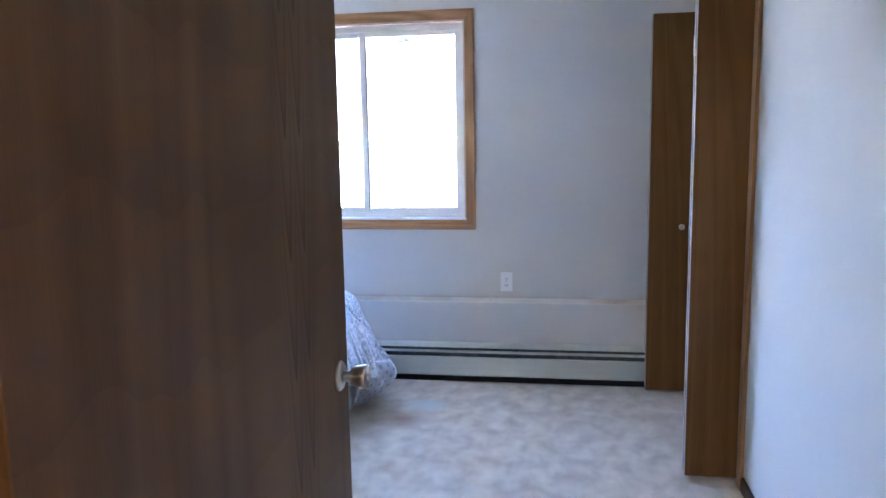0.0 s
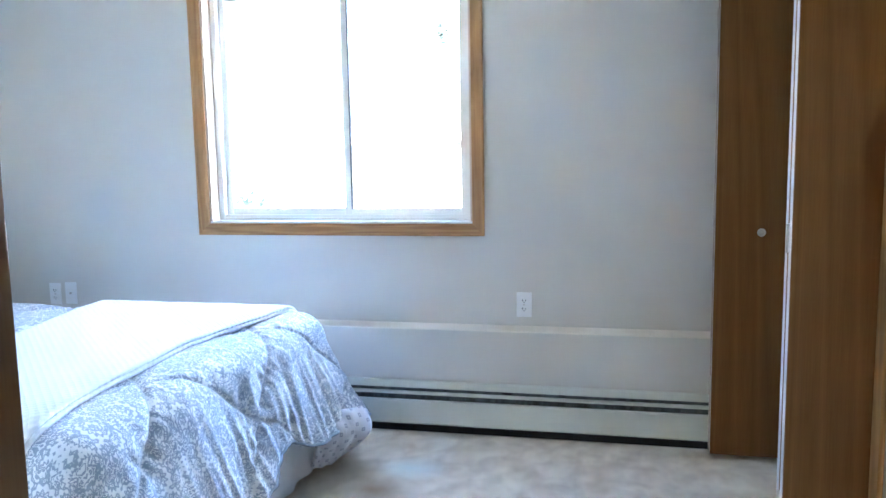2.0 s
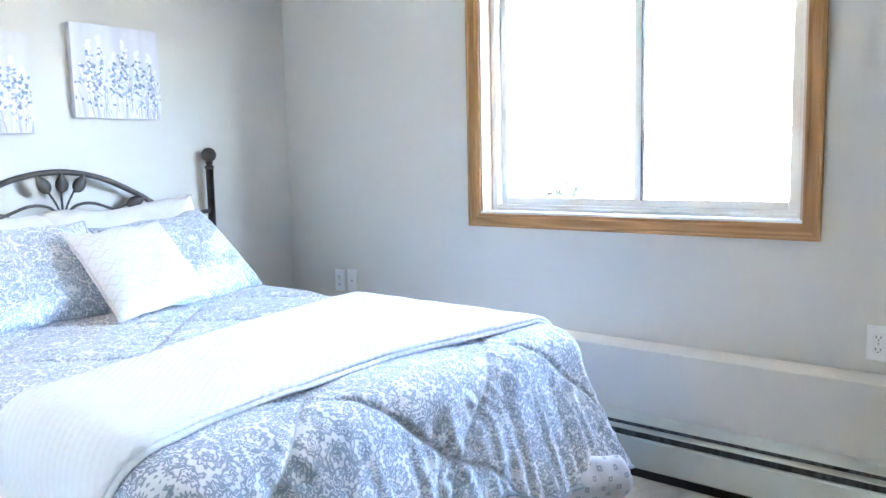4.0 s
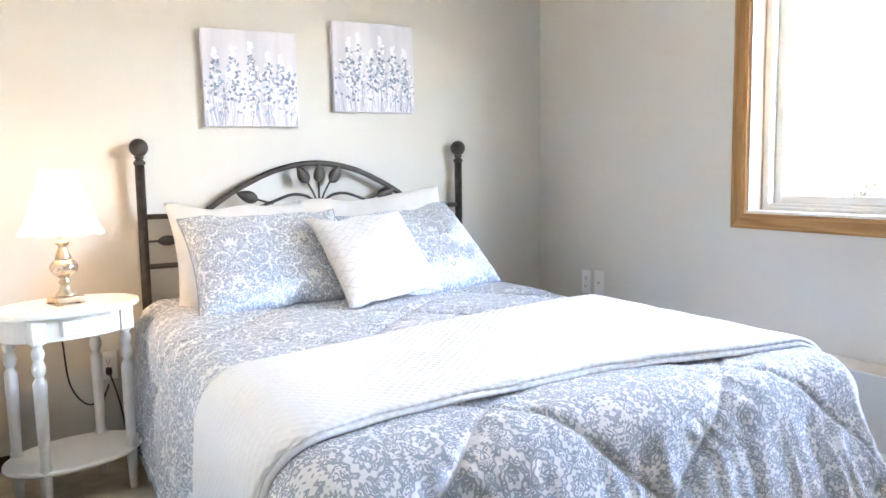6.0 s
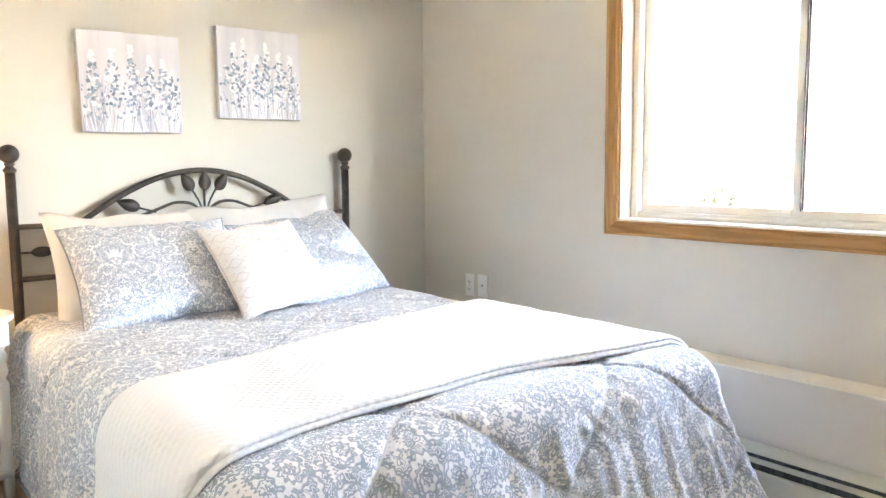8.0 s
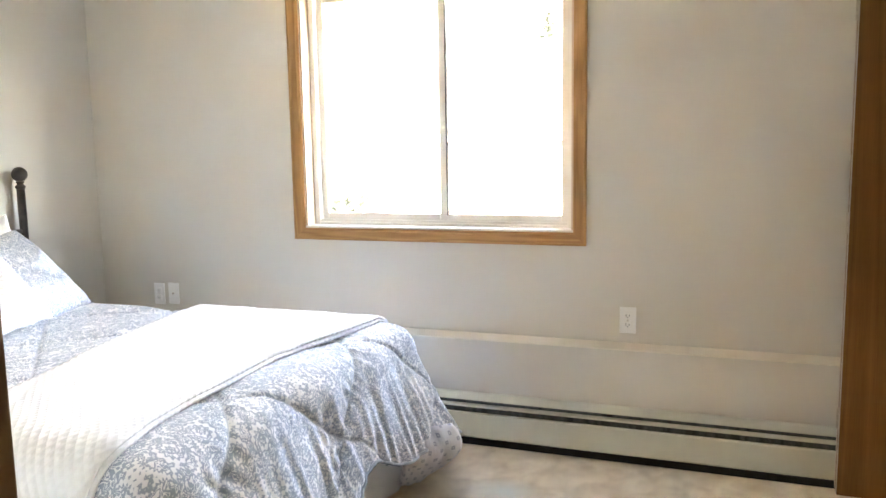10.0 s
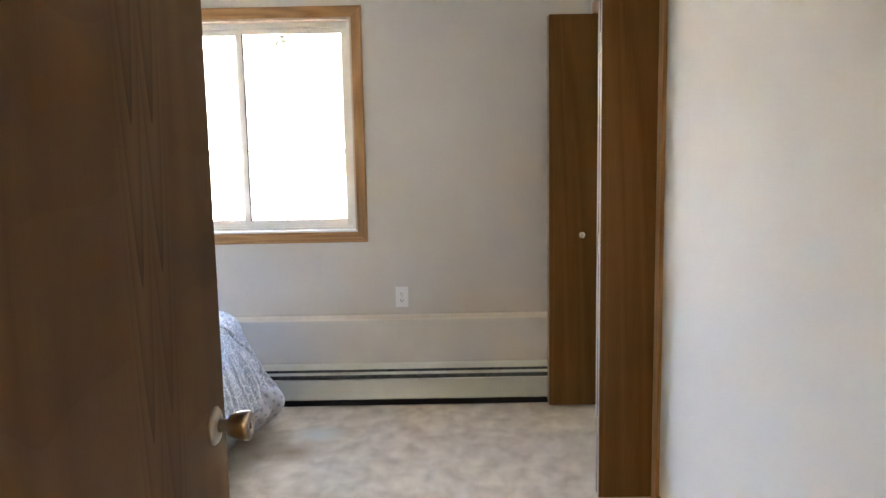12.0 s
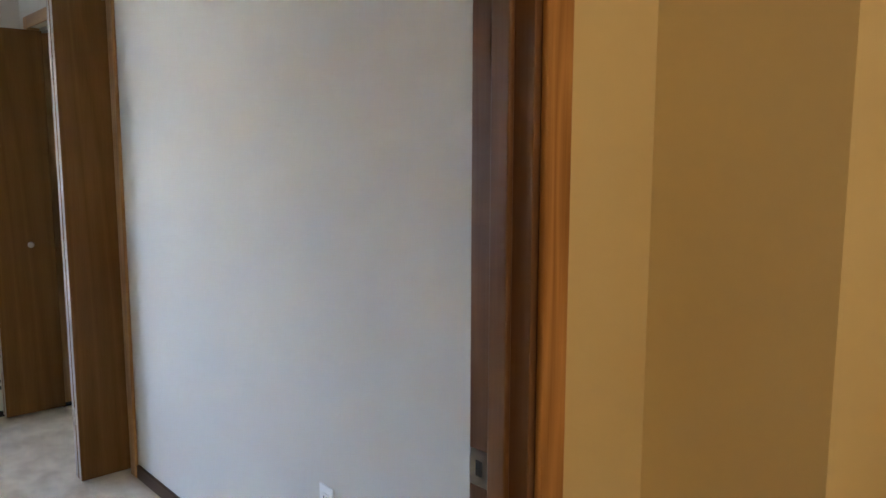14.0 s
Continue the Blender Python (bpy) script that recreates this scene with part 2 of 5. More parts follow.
def dotted(name, ground, figure, cell=0.05):
    """Small square motifs in half-dropped rows."""
    n, k, tc, op, step, finish = printed(name, ground, figure, 0.7)
    sep = n.new("ShaderNodeSeparateXYZ")
    k.new(tc.outputs["UV"], sep.inputs[0])
    u = op("DIVIDE", op("ADD", sep.outputs[0], sep.outputs[1]), cell * 1.2)
    v = op("DIVIDE", op("SUBTRACT", sep.outputs[0], sep.outputs[1]), cell * 1.2)
    du, dv = op("ABSOLUTE", op("SUBTRACT", op("FRACT", u), 0.5)), op("ABSOLUTE", op("SUBTRACT", op("FRACT", v), 0.5))
    far = op("ADD", du, dv)
    sq = step(op("SUBTRACT", 0.26, far), 0.0, 0.02)
    hole = step(op("SUBTRACT", 0.08, far), 0.0, 0.02)
    return finish(op("SUBTRACT", sq, hole))


def waffle(name, color, cell=0.020):
    m = material(name, color, 0.85, sheen=0.3)
    n, k = m.node_tree.nodes, m.node_tree.links
    uv = n.new("ShaderNodeTexCoord")
    vo = n.new("ShaderNodeTexVoronoi")
    vo.inputs["Scale"].default_value, vo.inputs["Randomness"].default_value = 1 / cell, 0.08
    mp = n.new("ShaderNodeMapping")
    mp.inputs["Rotation"].default_value = (0, 0, radians(45))
    k.new(uv.outputs["UV"], mp.inputs[0])
    k.new(mp.outputs[0], vo.inputs["Vector"])
    bp = n.new("ShaderNodeBump")
    bp.inputs["Strength"].default_value, bp.inputs["Distance"].default_value = 0.6, 0.008
    k.new(vo.outputs["Distance"], bp.inputs["Height"])
    k.new(bp.outputs[0], n["Principled BSDF"].inputs["Normal"])
    return m


def glowing(name, color, strength):
    m = bpy.data.materials.new(name)
    m.use_nodes = True
    b = m.node_tree.nodes["Principled BSDF"]
    b.inputs["Base Color"].default_value = (*color, 1)
    b.inputs["Emission Color"].default_value, b.inputs["Emission Strength"].default_value = (*color, 1), strength
    return m


def glass(name, color=(0.97, 0.99, 0.98)):
    m = bpy.data.materials.new(name)
    m.use_nodes = True
    b = m.node_tree.nodes["Principled BSDF"]
    b.inputs["Base Color"].default_value = (*color, 1)
    b.inputs["Roughness"].default_value, b.inputs["Transmission Weight"].default_value, b.inputs["IOR"].default_value = 0.0, 1.0, 1.45
    return m


def lampshade(name):
    m = bpy.data.materials.new(name)
    m.use_nodes = True
    n, k = m.node_tree.nodes, m.node_tree.links
    b, out = n["Principled BSDF"], n["Material Output"]
    b.inputs["Base Color"].default_value, b.inputs["Roughness"].default_value = (0.85, 0.82, 0.76, 1), 0.9
    t, mix = n.new("ShaderNodeBsdfTranslucent"), n.new("ShaderNodeMixShader")
    t.inputs[0].default_value = (0.95, 0.90, 0.80, 1)
    mix.inputs[0].default_value = 0.6
    k.new(b.outputs[0], mix.inputs[1])
    k.new(t.outputs[0], mix.inputs[2])
    k.new(mix.outputs[0], out.inputs[0])
    return m


PAINT = material("wall_paint", (0.66, 0.63, 0.565), 0.85, color2=(0.635, 0.605, 0.54), scale=(1.5, 1.5, 1.5), bump=0.12, bump_scale=160, bump_dist=0.002, gloss=0.15)
HALL_PAINT = material("hall_paint", (0.66, 0.56, 0.34), 0.75, color2=(0.63, 0.53, 0.32), scale=(1.5, 1.5, 1.5), bump=0.12, bump_scale=160, bump_dist=0.002)
CEILING = material("ceiling_paint", (0.88, 0.87, 0.85), 0.9, color2=(0.85, 0.84, 0.82), scale=(3, 3, 3), bump=0.5, bump_scale=60, bump_dist=0.006)
CARPET = material("carpet_pile", (0.56, 0.45, 0.32), 0.95, color2=(0.82, 0.72, 0.57), scale=(11, 8, 9), contrast=(0.30, 0.68), detail=10.0,
                  distortion=0.25, bump=0.6, bump_scale=380, bump_dist=0.006, sheen=0.25, fine=0.22)


def shade_glint_patch(mat, x, y, size, color):
    """A soft-edged oval of shade, or of reflected light, painted into a floor's colour."""
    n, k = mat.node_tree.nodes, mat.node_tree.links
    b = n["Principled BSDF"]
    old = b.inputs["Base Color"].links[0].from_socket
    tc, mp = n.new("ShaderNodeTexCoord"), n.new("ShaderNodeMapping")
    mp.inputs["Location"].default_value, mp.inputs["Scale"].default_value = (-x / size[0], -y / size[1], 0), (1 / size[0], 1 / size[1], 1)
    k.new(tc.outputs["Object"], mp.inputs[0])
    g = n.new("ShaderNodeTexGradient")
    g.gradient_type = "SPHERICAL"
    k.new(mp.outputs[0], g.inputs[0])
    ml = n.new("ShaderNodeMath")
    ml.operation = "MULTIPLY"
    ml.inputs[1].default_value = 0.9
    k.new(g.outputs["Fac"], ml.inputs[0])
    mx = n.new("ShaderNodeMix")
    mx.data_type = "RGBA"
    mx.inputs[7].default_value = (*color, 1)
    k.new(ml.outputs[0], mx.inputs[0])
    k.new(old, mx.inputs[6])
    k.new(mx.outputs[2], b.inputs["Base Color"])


# window's pale reflection on the carpet, painted into its colour
shade_glint_patch(CARPET, -0.62, 3.88, (0.16, 0.13), (0.60, 0.66, 0.62))
# brown shade zone at the bed's foot, painted into the carpet colour
shade_glint_patch(CARPET, -0.72, 3.66, (0.20, 0.16), (0.30, 0.17, 0.07))
OAK_X = wood("golden_oak_x", (0.52, 0.28, 0.11), (0.29, 0.14, 0.05), 0, 0.38, 14, 0.06)
OAK_Y = wood("golden_oak_y", (0.52, 0.28, 0.11), (0.29, 0.14, 0.05), 1, 0.38, 14, 0.06)
OAK_Z = wood("golden_oak_z", (0.52, 0.28, 0.11), (0.29, 0.14, 0.05), 2, 0.38, 14, 0.06)
DARK_TRIM = wood("dark_baseboard_x", (0.12, 0.065, 0.035), (0.07, 0.036, 0.02), 0, 0.45, 10, 0.06)
DARK_TRIM_Y = wood("dark_baseboard_y", (0.12, 0.065, 0.035), (0.07, 0.036, 0.02), 1, 0.45, 10, 0.06)
DOOR_WOOD = wood("dark_oak_veneer", (0.188, 0.106, 0.044), (0.122, 0.065, 0.026), 2, 0.45, 7, 0.10, 0.5, 0.18, 0.755)
LEAF_WOOD = wood("brown_veneer", (0.225, 0.106, 0.031), (0.135, 0.060, 0.016), 2, 0.45, 11, 0.05, 0.9, 0.12)
LEAF_EDGE = material("raw_door_edge", (0.45, 0.38, 0.33), 0.6, color2=(0.36, 0.29, 0.25), scale=(40, 40, 2))
VINYL = material("white_vinyl", (0.78, 0.75, 0.67), 0.35, color2=(0.70, 0.62, 0.50), scale=(6, 6, 6), contrast=(0.45, 0.85))
SILL = material("white_sill", (0.80, 0.78, 0.74), 0.45, color2=(0.70, 0.66, 0.60), scale=(9, 9, 9), contrast=(0.5, 0.8))
LINING_WOOD = material("pale_lining_wood", (0.60, 0.46, 0.34), 0.45, color2=(0.52, 0.38, 0.27), scale=(30, 30, 2))
# lighter than the wall paint: light from above put into the ledge top's colour
LIT_LEDGE_TOP = material("cream_light_on_ledge", (0.80, 0.745, 0.645), 0.5, color2=(0.76, 0.70, 0.60), scale=(3, 3, 3), bump=0.1, bump_scale=120)
GLASS = glass("window_glass")
PLASTIC = material("white_plastic", (0.82, 0.82, 0.80), 0.3)
SLOT = material("dark_slot", (0.02, 0.02, 0.02), 0.6)
ENAMEL = material("cream_enamel", (0.60, 0.61, 0.53), 0.35, color2=(0.55, 0.56, 0.48), scale=(3, 3, 3))
FINS = material("dark_fins", (0.10, 0.115, 0.11), 0.5, 0.4, color2=(0.05, 0.055, 0.05), scale=(60, 3, 3))
# black metal parts, and the painted shade under the heater panel
BLACK = material("black_parts_and_gap_shade", (0.012, 0.012, 0.012), 0.8)
BRONZE = material("bronze_metal", (0.062, 0.052, 0.046), 0.50, 0.45, color2=(0.085, 0.072, 0.062), scale=(30, 30, 30))
STEEL = material("satin_nickel", (0.55, 0.50, 0.43), 0.28, 1.0, color2=(0.48, 0.43, 0.37), scale=(60, 60, 60))
COMFORTER = damask("damask_print", (0.35, 0.40, 0.47), (0.82, 0.825, 0.83), tile=0.33, rough=0.8, seams=True)
SHAM = damask("damask_sham", (0.35, 0.40, 0.47), (0.82, 0.825, 0.83), tile=0.28, rough=0.8, bump=0.2)
LINING = dotted("dotted_lining", (0.66, 0.67, 0.71), (0.36, 0.39, 0.46), 0.042)
WHITE_COTTON = material("white_cotton", (0.80, 0.80, 0.78), 0.85, color2=(0.76, 0.76, 0.75), scale=(12, 12, 12), bump=0.4, bump_scale=60, bump_dist=0.004, sheen=0.2)
CUSHION = stitched("stitched_cushion", (0.82, 0.81, 0.80), (0.68, 0.64, 0.62), 0.085)
THROW = waffle("white_waffle", (0.82, 0.82, 0.81))
SKIRT = material("bed_skirt_cloth", (0.74, 0.75, 0.77), 0.85, color2=(0.70, 0.71, 0.74), scale=(8, 8, 8), bump=0.3, bump_scale=30, bump_dist=0.004)
MATTRESS = material("mattress_cloth", (0.70, 0.69, 0.66), 0.9)
WHITE_WOOD = material("white_painted_wood", (0.80, 0.785, 0.74), 0.35, color2=(0.76, 0.74, 0.69), scale=(4, 4, 12), bump=0.1, bump_scale=80)
MERCURY = material("mercury_glass", (0.72, 0.64, 0.54), 0.16, 0.9, color2=(0.30, 0.25, 0.20), scale=(70, 70, 70), contrast=(0.50, 0.72), bump=0.2, bump_scale=90)
CHAMPAGNE = material("champagne_metal", (0.58, 0.48, 0.36), 0.30, 0.85, color2=(0.42, 0.33, 0.23), scale=(30, 30, 30))
SHADE = lampshade("shade_cloth")
CORD = material("brown_cord", (0.035, 0.02, 0.015), 0.5)
CANVAS = material("painted_canvas", (0.56, 0.55, 0.60), 0.8, color2=(0.72, 0.70, 0.73), scale=(1, 9, 1.2), contrast=(0.35, 0.62), bump=0.3, bump_scale=300, bump_dist=0.001)
STROKE_WHITE = material("white_oil", (0.82, 0.82, 0.84), 0.6)
STROKE_BLUE = material("blue_oil", (0.24, 0.31, 0.42), 0.6, color2=(0.40, 0.47, 0.56), scale=(60, 60, 60))
STROKE_DARK = material("slate_oil", (0.20, 0.24, 0.32), 0.6)
STROKE_GREY = material("grey_oil", (0.42, 0.42, 0.50), 0.6)
SIDING = material("pale_siding", (0.62, 0.64, 0.64), 0.7, color2=(0.56, 0.58, 0.58), scale=(2, 2, 2))
SHINGLE = material("grey_shingles", (0.050, 0.055, 0.058), 0.9, color2=(0.075, 0.080, 0.082), scale=(6, 6, 20))
# ground of unknown cover, made pale to reflect daylight up to the ceiling
BOUNCE_GROUND = material("pale_bounce_ground", (0.34, 0.33, 0.30), 0.95, color2=(0.26, 0.25, 0.23), scale=(3, 3, 3), bump=0.6, bump_scale=40, bump_dist=0.03)
NEEDLES = material("spruce_needles", (0.042, 0.056, 0.046), 0.9, color2=(0.058, 0.075, 0.060), scale=(5, 5, 5))
BARK = material("tree_bark", (0.09, 0.065, 0.045), 0.95)


# ---- building blocks ----
def part(name, bm, mat, parent=None, label="", smooth=False):
    me = bpy.data.meshes.new(name)
    bmesh.ops.recalc_face_normals(bm, faces=bm.faces)
    bm.to_mesh(me)
    bm.free()
    for x in (mat if isinstance(mat, (list, tuple)) else [mat]):
        me.materials.append(x)
    if smooth:
        me.polygons.foreach_set("use_smooth", [True] * len(me.polygons))
    ob = new(name, me)
    if parent:
        ob.parent = parent
    return tagged(ob, label) if label else ob


def thing(name, m, label, category, group=""):
    ob = new(name)
    ob.empty_display_size = 0.05
    ob.matrix_world = m
    return tagged(ob, label, category, group)


def box(x0, x1, y0, y1, z0, z1, bevel=0.0, bm=None, seg=2):
    own = bmesh.new()
    bmesh.ops.create_cube(own, size=1)
    for v in own.verts:
        v.co = Vector(((x0 + x1) / 2 + v.co.x * (x1 - x0), (y0 + y1) / 2 + v.co.y * (y1 - y0), (z0 + z1) / 2 + v.co.z * (z1 - z0)))
    if bevel:
        bmesh.ops.bevel(own, geom=own.edges[:], offset=bevel, segments=seg, affect="EDGES", profile=0.5)
    if bm is None:
        return own
    return join(bm, own)


def join(bm, other):
    me = bpy.data.meshes.new("tmp")
    other.to_mesh(me)
    other.free()
    bm.from_mesh(me)
    bpy.data.meshes.remove(me)
    return bm


def lathe(profile, seg=32, bm=None, cap=True):
    """A turned shape from (radius, height) pairs."""
    own = bm or bmesh.new()
    rings = []
    for r, z in profile:
        rings.append([own.verts.new((r * math.cos(2 * math.pi * i / seg), r * math.sin(2 * math.pi * i / seg), z)) for i in range(seg)])
    for a, b in zip(rings, rings[1:]):
        for i in range(seg):
            own.faces.new((a[i], a[(i + 1) % seg], b[(i + 1) % seg], b[i]))
    if cap:
        own.faces.new(rings[0][::-1])
        own.faces.new(rings[-1])
    return own


def tube(points, r, seg=10, bm=None, taper=None):
    """A round bar along a line of points."""
    own = bm or bmesh.new()
    pts = [Vector(p) for p in points]
    rings, side = [], None
    for i, p in enumerate(pts):
        d = (pts[min(i + 1, len(pts) - 1)] - pts[max(i - 1, 0)]).normalized()
        if side is None:
            side = d.orthogonal().normalized()
        side = (side - d * side.dot(d)).normalized()
        up = d.cross(side)
        rr = r if taper is None else r * taper(i / (len(pts) - 1))
        rings.append([own.verts.new(p + (side * math.cos(2 * math.pi * j / seg) + up * math.sin(2 * math.pi * j / seg)) * rr) for j in range(seg)])
    for a, b in zip(rings, rings[1:]):
        for j in range(seg):
            own.faces.new((a[j], a[(j + 1) % seg], b[(j + 1) % seg], b[j]))
    own.faces.new(rings[0][::-1])
    own.faces.new(rings[-1])
    return own


def smooth_line(points, steps=8):
    """A Catmull-Rom line through the points."""
    p = [Vector(q) for q in points]
    p = [p[0] * 2 - p[1]] + p + [p[-1] * 2 - p[-2]]
    out = []
    for i in range(1, len(p) - 2):
        for s in range(steps):
            t = s / steps
            out.append(0.5 * (2 * p[i] + (p[i + 1] - p[i - 1]) * t + (2 * p[i - 1] - 5 * p[i] + 4 * p[i + 1] - p[i + 2]) * t * t + (3 * p[i] - p[i - 1] - 3 * p[i + 1] + p[i + 2]) * t ** 3))
    return out + [p[-2]]


def extrude_profile(pairs, x0, x1):
    """A closed (y, z) outline drawn out along x."""
    bm = bmesh.new()
    a = [bm.verts.new((x0, y, z)) for y, z in pairs]
    b = [bm.verts.new((x1, y, z)) for y, z in pairs]
    for i in range(len(pairs)):
        j = (i + 1) % len(pairs)
        bm.faces.new((a[i], a[j], b[j], b[i]))
    bm.faces.new(a[::-1])
    bm.faces.new(b)
    return bm


def setting(name, bm, mat, label, parent=None):
    return tagged(part(name, bm, mat, parent), label, kind="structure")


# ---- the room's shell ----
HEAD_X, WIN_Y, CLOSET_X, NEAR_Y, DOOR_Y, HALL_Y, TOP = -3.10, 4.47, 0.82, 1.89, 0.615, 0.495, 2.44
WX0, WX1, WZ0, WZ1 = -1.793, -0.467, 0.942, 2.10
CY0, CY1, CZ = 3.09, 4.295, 2.07
DX0, DX1, DZ = -0.462, 0.507, 2.07

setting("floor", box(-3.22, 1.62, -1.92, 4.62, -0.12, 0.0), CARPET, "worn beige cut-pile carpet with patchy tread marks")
setting("ceiling", box(-3.22, 1.62, -1.92, 4.62, TOP, TOP + 0.12), CEILING, "white textured ceiling")
bm = box(-3.22, WX0, WIN_Y, WIN_Y + 0.15, 0, TOP)
box(WX1, 1.62, WIN_Y, WIN_Y + 0.15, 0, TOP, bm=bm)
box(WX0, WX1, WIN_Y, WIN_Y + 0.15, 0, WZ0, bm=bm)
box(WX0, WX1, WIN_Y, WIN_Y + 0.15, WZ1, TOP, bm=bm)
setting("wall_window", bm, PAINT, "light warm grey painted wall with a window")
setting("wall_head", box(-3.22, HEAD_X, NEAR_Y - 0.12, WIN_Y, 0, TOP), PAINT, "light warm grey painted wall behind the bed")
setting("wall_near", box(HEAD_X, -0.97, NEAR_Y - 0.12, NEAR_Y, 0, TOP), PAINT, "light warm grey painted wall")
setting("wall_nook", box(-0.97, -0.85, DOOR_Y, NEAR_Y, 0, TOP), PAINT, "light warm grey painted wall beside the door")
bm = box(CLOSET_X, CLOSET_X + 0.12, DOOR_Y, CY0, 0, TOP)
box(CLOSET_X, CLOSET_X + 0.12, CY1, WIN_Y, 0, TOP, bm=bm)
box(CLOSET_X, CLOSET_X + 0.12, CY0, CY1, CZ, TOP, bm=bm)
setting("wall_closet", bm, PAINT, "light grey painted wall with a closet opening")
bm = box(-0.97, DX0, HALL_Y + 0.006, DOOR_Y, 0, TOP)
box(DX1, 1.62, HALL_Y + 0.006, DOOR_Y, 0, TOP, bm=bm)
box(DX0, DX1, HALL_Y + 0.006, DOOR_Y, DZ, TOP, bm=bm)
setting("wall_door", bm, PAINT, "painted wall with the bedroom doorway")
bm = box(-1.42, DX0, HALL_Y, HALL_Y + 0.006, 0, TOP)
box(DX1, 0.795, HALL_Y, HALL_Y + 0.006, 0, TOP, bm=bm)
box(DX0, DX1, HALL_Y, HALL_Y + 0.006, DZ, TOP, bm=bm)
setting("wall_hall_north", bm, HALL_PAINT, "tan painted hallway wall around the doorway")
setting("wall_hall_east", box(0.795, 1.62, 0.185, HALL_Y + 0.006, 0, TOP), HALL_PAINT, "tan painted hallway corner")
setting("wall_hall_far_east", box(1.50, 1.62, -1.80, 0.185, 0, TOP), HALL_PAINT, "tan painted hallway wall")
setting("wall_hall_west", box(-1.42, -1.30, -1.80, HALL_Y, 0, TOP), HALL_PAINT, "tan painted hallway wall")
setting("wall_hall_south", box(-1.42, 1.62, -1.92, -1.80, 0, TOP), HALL_PAINT, "tan painted hallway wall")
setting("wall_closet_back", box(1.50, 1.62, 2.55, WIN_Y, 0, TOP), PAINT, "painted wall inside the closet")
setting("wall_closet_side", box(0.94, 1.62, 2.43, 2.55, 0, TOP), PAINT, "painted wall inside the closet")
setting("ledge", box(HEAD_X, CLOSET_X, 4.35, WIN_Y, 0, 0.464, 0.004), PAINT, "painted drywall ledge along the foot of the window wall")
# added layer whose lighter colour brightens the ledge's top face
setting("lit_ledge_top", box(HEAD_X, CLOSET_X, 4.348, WIN_Y, 0.464, 0.470, 0.002), LIT_LEDGE_TOP, "thin cream layer that puts the light on the ledge's top into colour")

# baseboards
def board_y(name, x0, x1, y0, y1):
    setting(name, box(x0, x1, y0, y1, 0, 0.062, 0.004), DARK_TRIM_Y, "dark brown stained wooden baseboard")
board_y("baseboard_closet_wall", 0.807, 0.82, 0.615, 3.025)
board_y("baseboard_head_wall", -3.10, -3.087, 1.903, 4.35)
setting("baseboard_near_wall", box(-3.10, -0.85, 1.89, 1.903, 0, 0.062, 0.004), DARK_TRIM, "dark brown stained wooden baseboard")
setting("baseboard_hall", box(0.57, 0.795, HALL_Y - 0.013, HALL_Y, 0, 0.062, 0.004), DARK_TRIM, "dark brown stained wooden baseboard")


